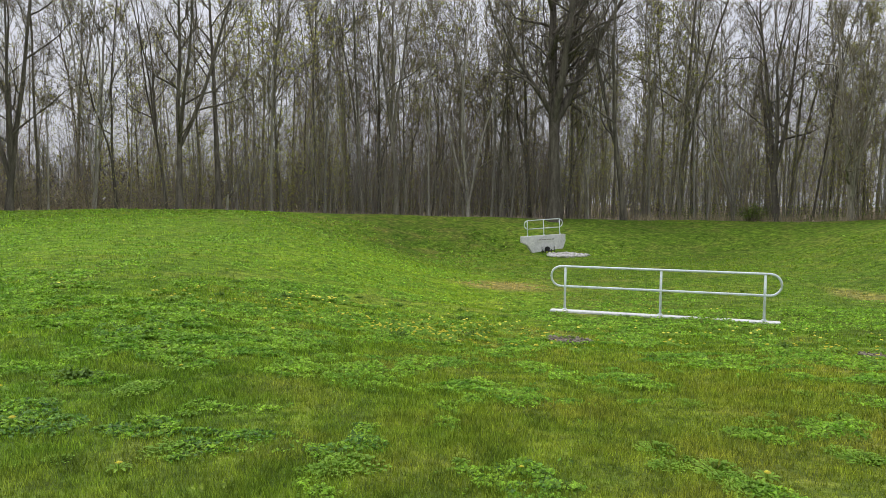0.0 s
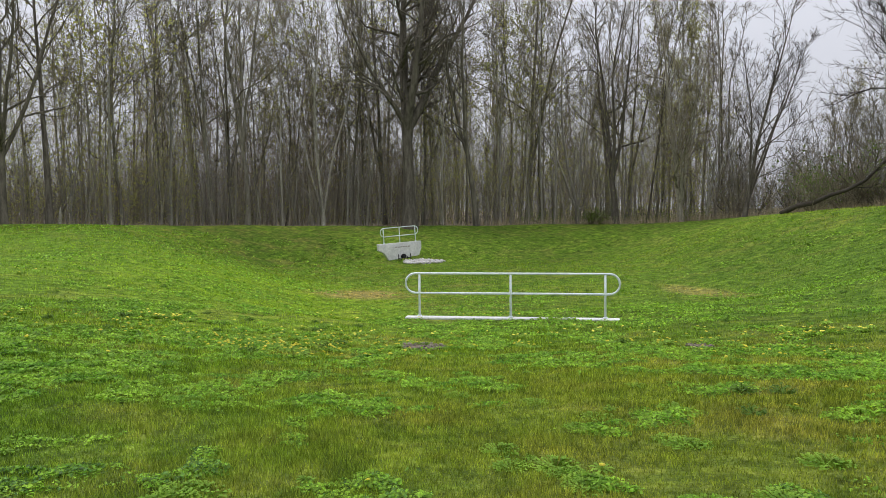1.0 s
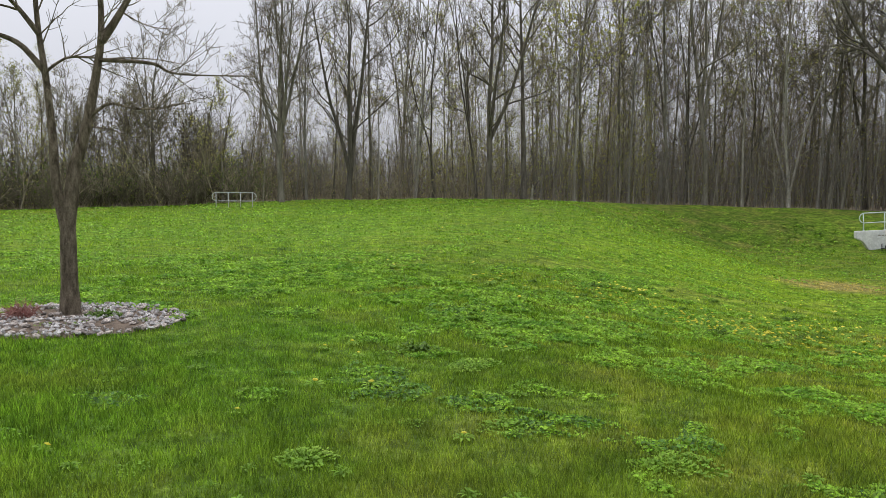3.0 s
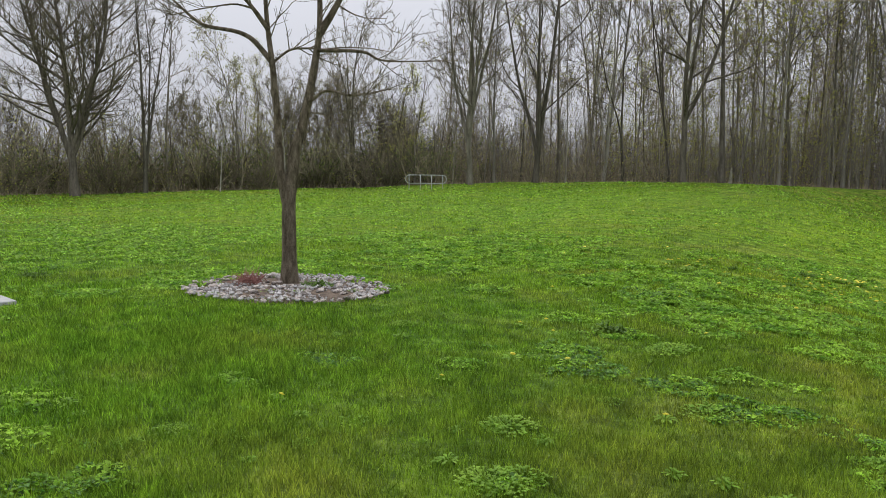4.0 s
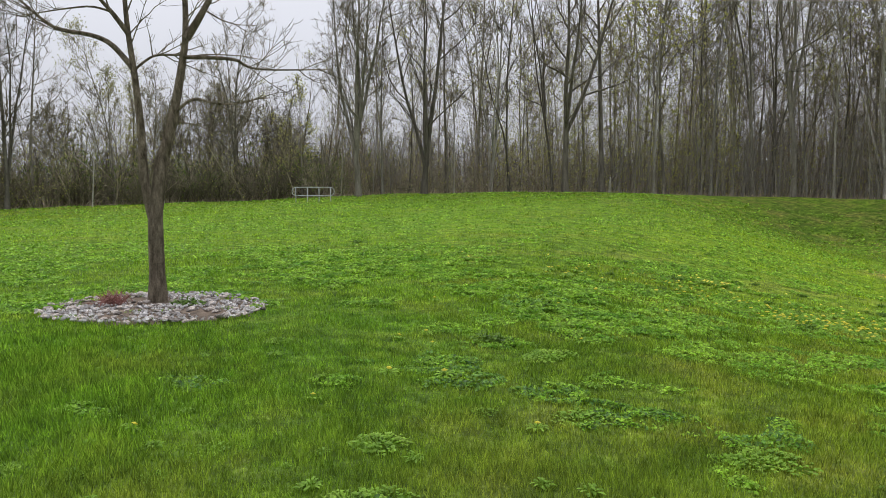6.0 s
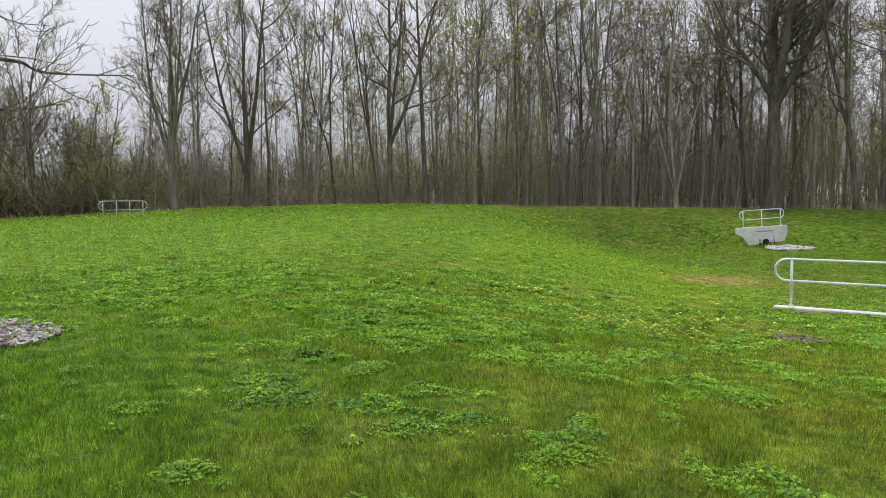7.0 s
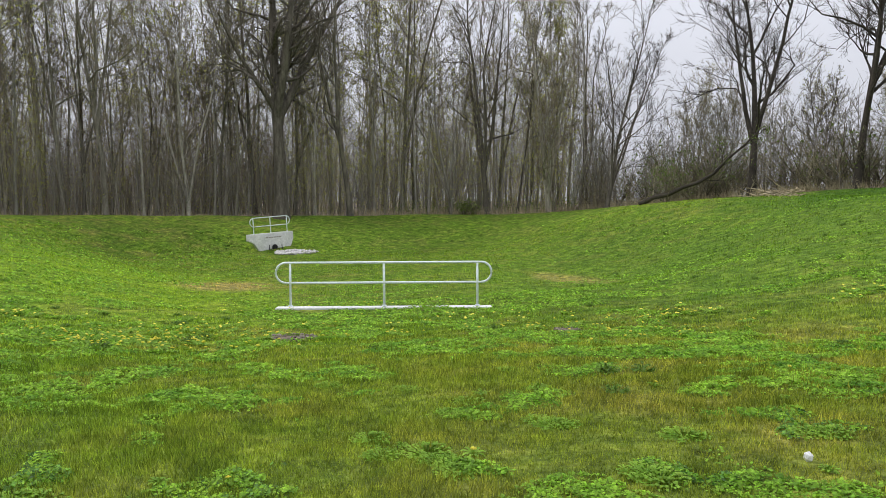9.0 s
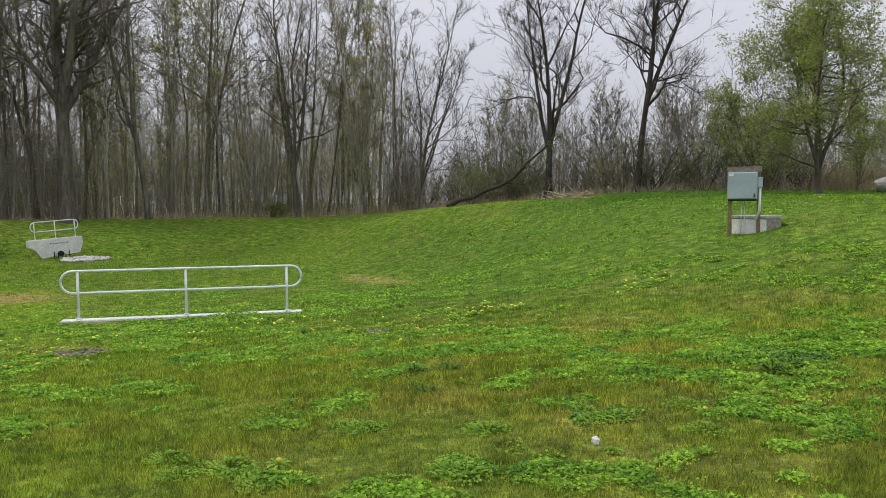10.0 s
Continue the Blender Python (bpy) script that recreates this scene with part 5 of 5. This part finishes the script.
def make_clover():
    rng = np.random.default_rng(22)
    near, far = spots(rng, 620000, 3.0, 22.0, 1.0, True), spots(rng, 330000, 10.0, 52.0, 1.05)
    x, y, d = (np.concatenate(q) for q in zip(near, far))
    share = clover_share(x, y)
    keep = (rng.random(len(x)) < share) & ~bare(x, y)
    parts = [clover_leaves(rng, x[keep], y[keep], d[keep], share[keep] * (0.3 + 1.2 * field(x[keep], y[keep], 0.25, 9)), 0.034, 0.0080)]
    ivy = []
    for px, py, a, b in PATCHES:
        k = int(2600 * a * b * 4)
        x, y = px + rng.uniform(-1.3, 1.3, k) * a, py + rng.uniform(-1.3, 1.3, k) * b
        share = clover_share(x, y)
        keep = (rng.random(k) < share) & ~bare(x, y)
        x, y = x[keep], y[keep]
        leaves = clover_leaves(rng, x, y, np.hypot(x, y), share[keep] * (0.3 + 1.3 * field(x, y, 0.2, 9)), 0.034, 0.0085)
        (ivy if (px, py) in IVY_PATCHES else parts).append(leaves)
    for name, leaves, mat, label in (("clover", parts, CLOVER, "spreading clover in the lawn"), ("ground_ivy", ivy, IVY, "dark low mats of ground ivy in the lawn")):
        v = np.concatenate(leaves)
        q = np.arange(len(v)).reshape(-1, 4)
        t = np.concatenate([q[:, [0, 1, 2]], q[:, [0, 2, 3]]])
        tagged(new(name, quick_mesh(name, v, t, mat)), label, "ground cover", kind="stuff")


bed_pebbles()
make_grass()
make_clover()


def leaf_blade(v, f, root, az, length, wide, lift, droop, heart):
    """One broad leaf on its stalk from the heart of the plant, folded along its rib and bending down."""
    d = np.array([math.cos(az), math.sin(az), 0])
    n = np.array([-math.sin(az), math.cos(az), 0])
    k = len(v)
    v.append(root)
    for t, w in ((0.35, 0.75), (0.75, 1.0), (1.0, 0.4)):
        p = root + d * length * t + np.array([0, 0, lift * math.sin(t * 2.2) - droop * t * t])
        v += [p + n * wide * w + (0, 0, 0.25 * wide * w), p, p - n * wide * w + (0, 0, 0.25 * wide * w)]
    f += [(heart, k, k + 2), (k, k + 1, k + 2), (k, k + 2, k + 3)]
    for q in (1, 4):
        f += [(k + q, k + q + 3, k + q + 4, k + q + 1), (k + q + 1, k + q + 4, k + q + 5, k + q + 2)]


def make_weed(seed, leaves, length, wide, lift, spread, label, mat=None):
    rng = np.random.default_rng(seed)
    v, f = [np.zeros(3)], []
    for _ in range(leaves):
        a = rng.uniform(0, 2 * math.pi)
        r = spread * math.sqrt(rng.random())
        root = np.array([r * math.cos(a), r * math.sin(a), 0.015 + rng.uniform(0.2, 1.0) * lift * (1.05 - r / (spread + 0.01))])
        q = rng.uniform(0.6, 1.25)
        leaf_blade(v, f, root, a + rng.normal(0, 1.0), length * q, wide * q, lift * rng.uniform(0.05, 0.3), lift * 0.12, 0)
    weed = Soup()
    weed.add(v, f)
    return tagged(new("weed", weed.mesh("weed", mat or WEED)), label, "weed", "weeds in the lawn")


WEEDS = [
    make_weed(1, 80, 0.024, 0.011, 0.035, 0.15, "leafy green weed clump in the lawn"),
    make_weed(2, 22, 0.06, 0.009, 0.05, 0.03, "flat dandelion rosette in the lawn"),
    make_weed(3, 130, 0.022, 0.0105, 0.05, 0.16, "bushy broad-leaved weed clump in the lawn"),
    make_weed(4, 60, 0.05, 0.014, 0.11, 0.13, "dark dock clump in the lawn, some standing in for dark clods", DARK_WEED),
]
# x, y and kind of the weeds that stand out
MID_SPOTS = [
    (2.66, 6.25, 2), (2.71, 6.1, 2), (1.73, 5.59, 2), (1.68, 5.12, 2), (2.01, 4.83, 2), (2.08, 4.68, 2), (2.0, 5.05, 2), (1.94, 8.15, 2), (2.65, 7.55, 0), (3.22, 5.67, 0), (3.32, 5.43, 2), (-2.75, 6.87, 2), (-2.66, 7.0, 2),
    (-2.77, 6.69, 2), (-0.62, 4.74, 2), (-0.56, 4.87, 2), (-0.44, 4.82, 0), (-1.85, 5.16, 1), (4.05, 8.02, 0), (2.97, 6.64, 0), (5.96, 12.54, 3), (0.66, 13.14, 3), (0.92, 13.73, 3), (0.56, 15.7, 3), (-0.64, 12.12, 3), (-3.17, 15.2, 3),
]
BOX_SIDE_SPOTS = [
    (5.26, 7.04, 3), (4.9, 7.21, 3), (4.39, 6.27, 3), (3.91, 4.66, 2), (3.24, 5.44, 2), (5.04, 3.47, 0), (5.57, 4.07, 0), (7.25, 4.26, 3), (7.65, 4.31, 3), (5.49, 2.74, 2), (3.12, 4.02, 2), (3.11, 3.87, 2), (4.75, 4.26, 2), (4.87, 4.19, 2),
    (2.02, 4.54, 2), (5.9, 3.6, 2), (6.2, 3.75, 2), (6.05, 3.15, 0),
]
TREE_SIDE_SPOTS = [
    (-2.77, 3.8, 2), (-2.7, 3.79, 2), (-1.82, 4.99, 0), (-2.38, 3.69, 1), (-2.22, 2.95, 2), (-2.31, 2.93, 2), (-2.2, 3.1, 2), (-5.4, 5.92, 2), (-5.0, 5.41, 1), (-8.89, 4.59, 1), (-11.91, 4.86, 3), (-11.69, 4.91, 3), (-11.28, 15.74, 3),
    (-2.63, 3.01, 1), (-1.33, 3.73, 1), (-1.59, 3.69, 1), (-3.57, 7.22, 3), (-3.41, 7.23, 3), (-7.75, 6.75, 3), (-7.7, 6.9, 3), (-7.85, 6.1, 0), (-7.6, 6.35, 0), (-8.7, 5.85, 0), (-8.75, 6.0, 1), (-7.1, 6.9, 1),
]
weed_rng = np.random.default_rng(31)
first_weed = [True] * 4


def put_weed(x, y, kind, scale):
    m = pose(*ground_point(x, y), 0, 0, weed_rng.uniform(0, 360)) @ Matrix.Scale(scale, 4)
    if first_weed[kind]:
        first_weed[kind] = False
        WEEDS[kind].matrix_basis = m
    else:
        copy_thing(WEEDS[kind], m)


for x, y, kind in MID_SPOTS + BOX_SIDE_SPOTS + TREE_SIDE_SPOTS:
    put_weed(x, y, kind, weed_rng.uniform(0.9, 1.25) if not first_weed[kind] else 1.0)
put_weed(-7.72, 6.80, 3, 1.15)
put_weed(-7.66, 6.88, 3, 1.0)
for _ in range(45):
    put_weed(weed_rng.uniform(-8.0, -2.4), weed_rng.uniform(1.2, 5.4), int(weed_rng.choice([0, 1, 1])), weed_rng.uniform(0.45, 0.85))
for _ in range(70):
    d, a = weed_rng.uniform(3.6, 26), radians(weed_rng.uniform(-72, 68))
    if math.hypot(d * math.sin(a) + 7.95, d * math.cos(a) - 6.50) > 1.6:
        put_weed(d * math.sin(a), d * math.cos(a), int(weed_rng.choice([0, 1, 1, 2])), weed_rng.uniform(0.5, 1.1) * (1 + 0.02 * d))

# the groups beside the outlet stand in for the bank's shadowed cloddy edge
for cx, cy, sx, sy, count in ((2.36, 13.5, 0.2, 0.15, 3), (1.9, 50.6, 1.0, 0.9, 14), (3.8, 49.0, 0.6, 0.8, 10), (19.0, 21.0, 4.0, 5.5, 52), (-1.0, 15.5, 2.0, 2.5, 22), (8.0, 12.0, 3.0, 2.5, 10)):
    for _ in range(count):
        put_weed(weed_rng.normal(cx, sx), weed_rng.normal(cy, sy), 3, weed_rng.uniform(0.35, 0.8) * (1.2 if cy > 40 else 1.0))


def make_dandelion():
    rng = np.random.default_rng(41)
    plant_ = tagged(new("dandelion"), "yellow dandelion in bloom in the lawn", "flower", "dandelions in the lawn")
    s = Soup()
    v, f = [np.zeros(3)], []
    for k in range(9):
        leaf_blade(v, f, np.array([0.004, 0, 0.01]), k * 0.7, 0.09, 0.012, 0.03, 0.01, 0)
    s.add(v, f)
    part("leaves", s, WEED, plant_)
    s = Soup()
    s.tube([(0, 0, 0), (0.005, 0, 0.03), (0.01, 0, 0.055)], [0.003] * 3, 4)
    part("stem", s, CLOVER, plant_)
    s = Soup()
    for k in range(12):
        a = k * 2 * math.pi / 12
        s.add([(0.01, 0, 0.055), (0.01 + 0.021 * math.cos(a - 0.25), 0.021 * math.sin(a - 0.25), 0.062), (0.01 + 0.024 * math.cos(a), 0.024 * math.sin(a), 0.061), (0.01 + 0.021 * math.cos(a + 0.25), 0.021 * math.sin(a + 0.25), 0.062), (0.01, 0, 0.072)],
              [(0, 2, 1), (0, 3, 2), (1, 2, 4), (2, 3, 4)])
    part("flower", s, PETAL, plant_)
    return plant_


dandelion = make_dandelion()
dandelion.matrix_basis = pose(*ground_point(-1.99, 4.64))
flower_rng = np.random.default_rng(43)
blooms = []
for x, y, sx, sy, count in ((0.8, 14.6, 0.9, 1.2, 60), (-0.8, 13.1, 0.5, 0.5, 45), (0.1, 12.7, 0.4, 0.35, 30), (-2.5, 15.8, 0.3, 0.3, 26), (-2.4, 13.7, 0.6, 0.6, 26), (-4.9, 13.6, 0.6, 0.6, 14), (7.3, 12.3, 1.0, 0.7, 30), (9.6, 11.7, 0.5, 0.3, 30), (8.0, 10.2, 0.9, 0.5, 26),
                            (12.9, 10.4, 0.7, 0.4, 20), (3.5, 14.0, 2.0, 1.5, 40), (6.3, 14.4, 0.8, 0.6, 14), (1.5, 12.0, 0.6, 0.5, 14), (4.5, 21.0, 2.0, 1.2, 24), (-4.0, 11.0, 2.5, 3.0, 14), (-3.0, 5.5, 3.0, 2.0, 8), (4.0, 5.5, 2.5, 2.0, 6), (-7.0, 18.0, 3.0, 3.0, 10)):
    for _ in range(count):
        p = ground_point(flower_rng.normal(x, sx), flower_rng.normal(y, sy))
        blooms.append(pose(*p, flower_rng.normal(0, 12), flower_rng.normal(0, 12), flower_rng.uniform(0, 360)) @ Matrix.Scale(flower_rng.uniform(0.85, 1.15) * (1.0 + 0.3 * min(1.0, max(0.0, (p[1] - 8) / 4))), 4))
blooms.sort(key=lambda m: m.translation.xy.length)
for m in blooms[:280]:
    copy_thing(dandelion, m)


def far_flowers(name, mat, label):
    """The farther dandelions' parts of one name, joined."""
    source = next(c for c in dandelion.children if c.name.split(".")[0] == name)
    co = np.array([tuple(v.co) + (1.0,) for v in source.data.vertices])
    s = Soup()
    for m in blooms[280:]:
        s.add((co @ np.array(m).T)[:, :3], [tuple(f.vertices) for f in source.data.polygons])
    tagged(new("dandelion_" + name, s.mesh("dandelion_" + name, mat, False)), label, "flowers", kind="stuff")


far_flowers("flower", PETAL, "yellow dandelion blooms scattered over the lawn")
far_flowers("leaves", WEED, "dandelion leaves scattered over the lawn")
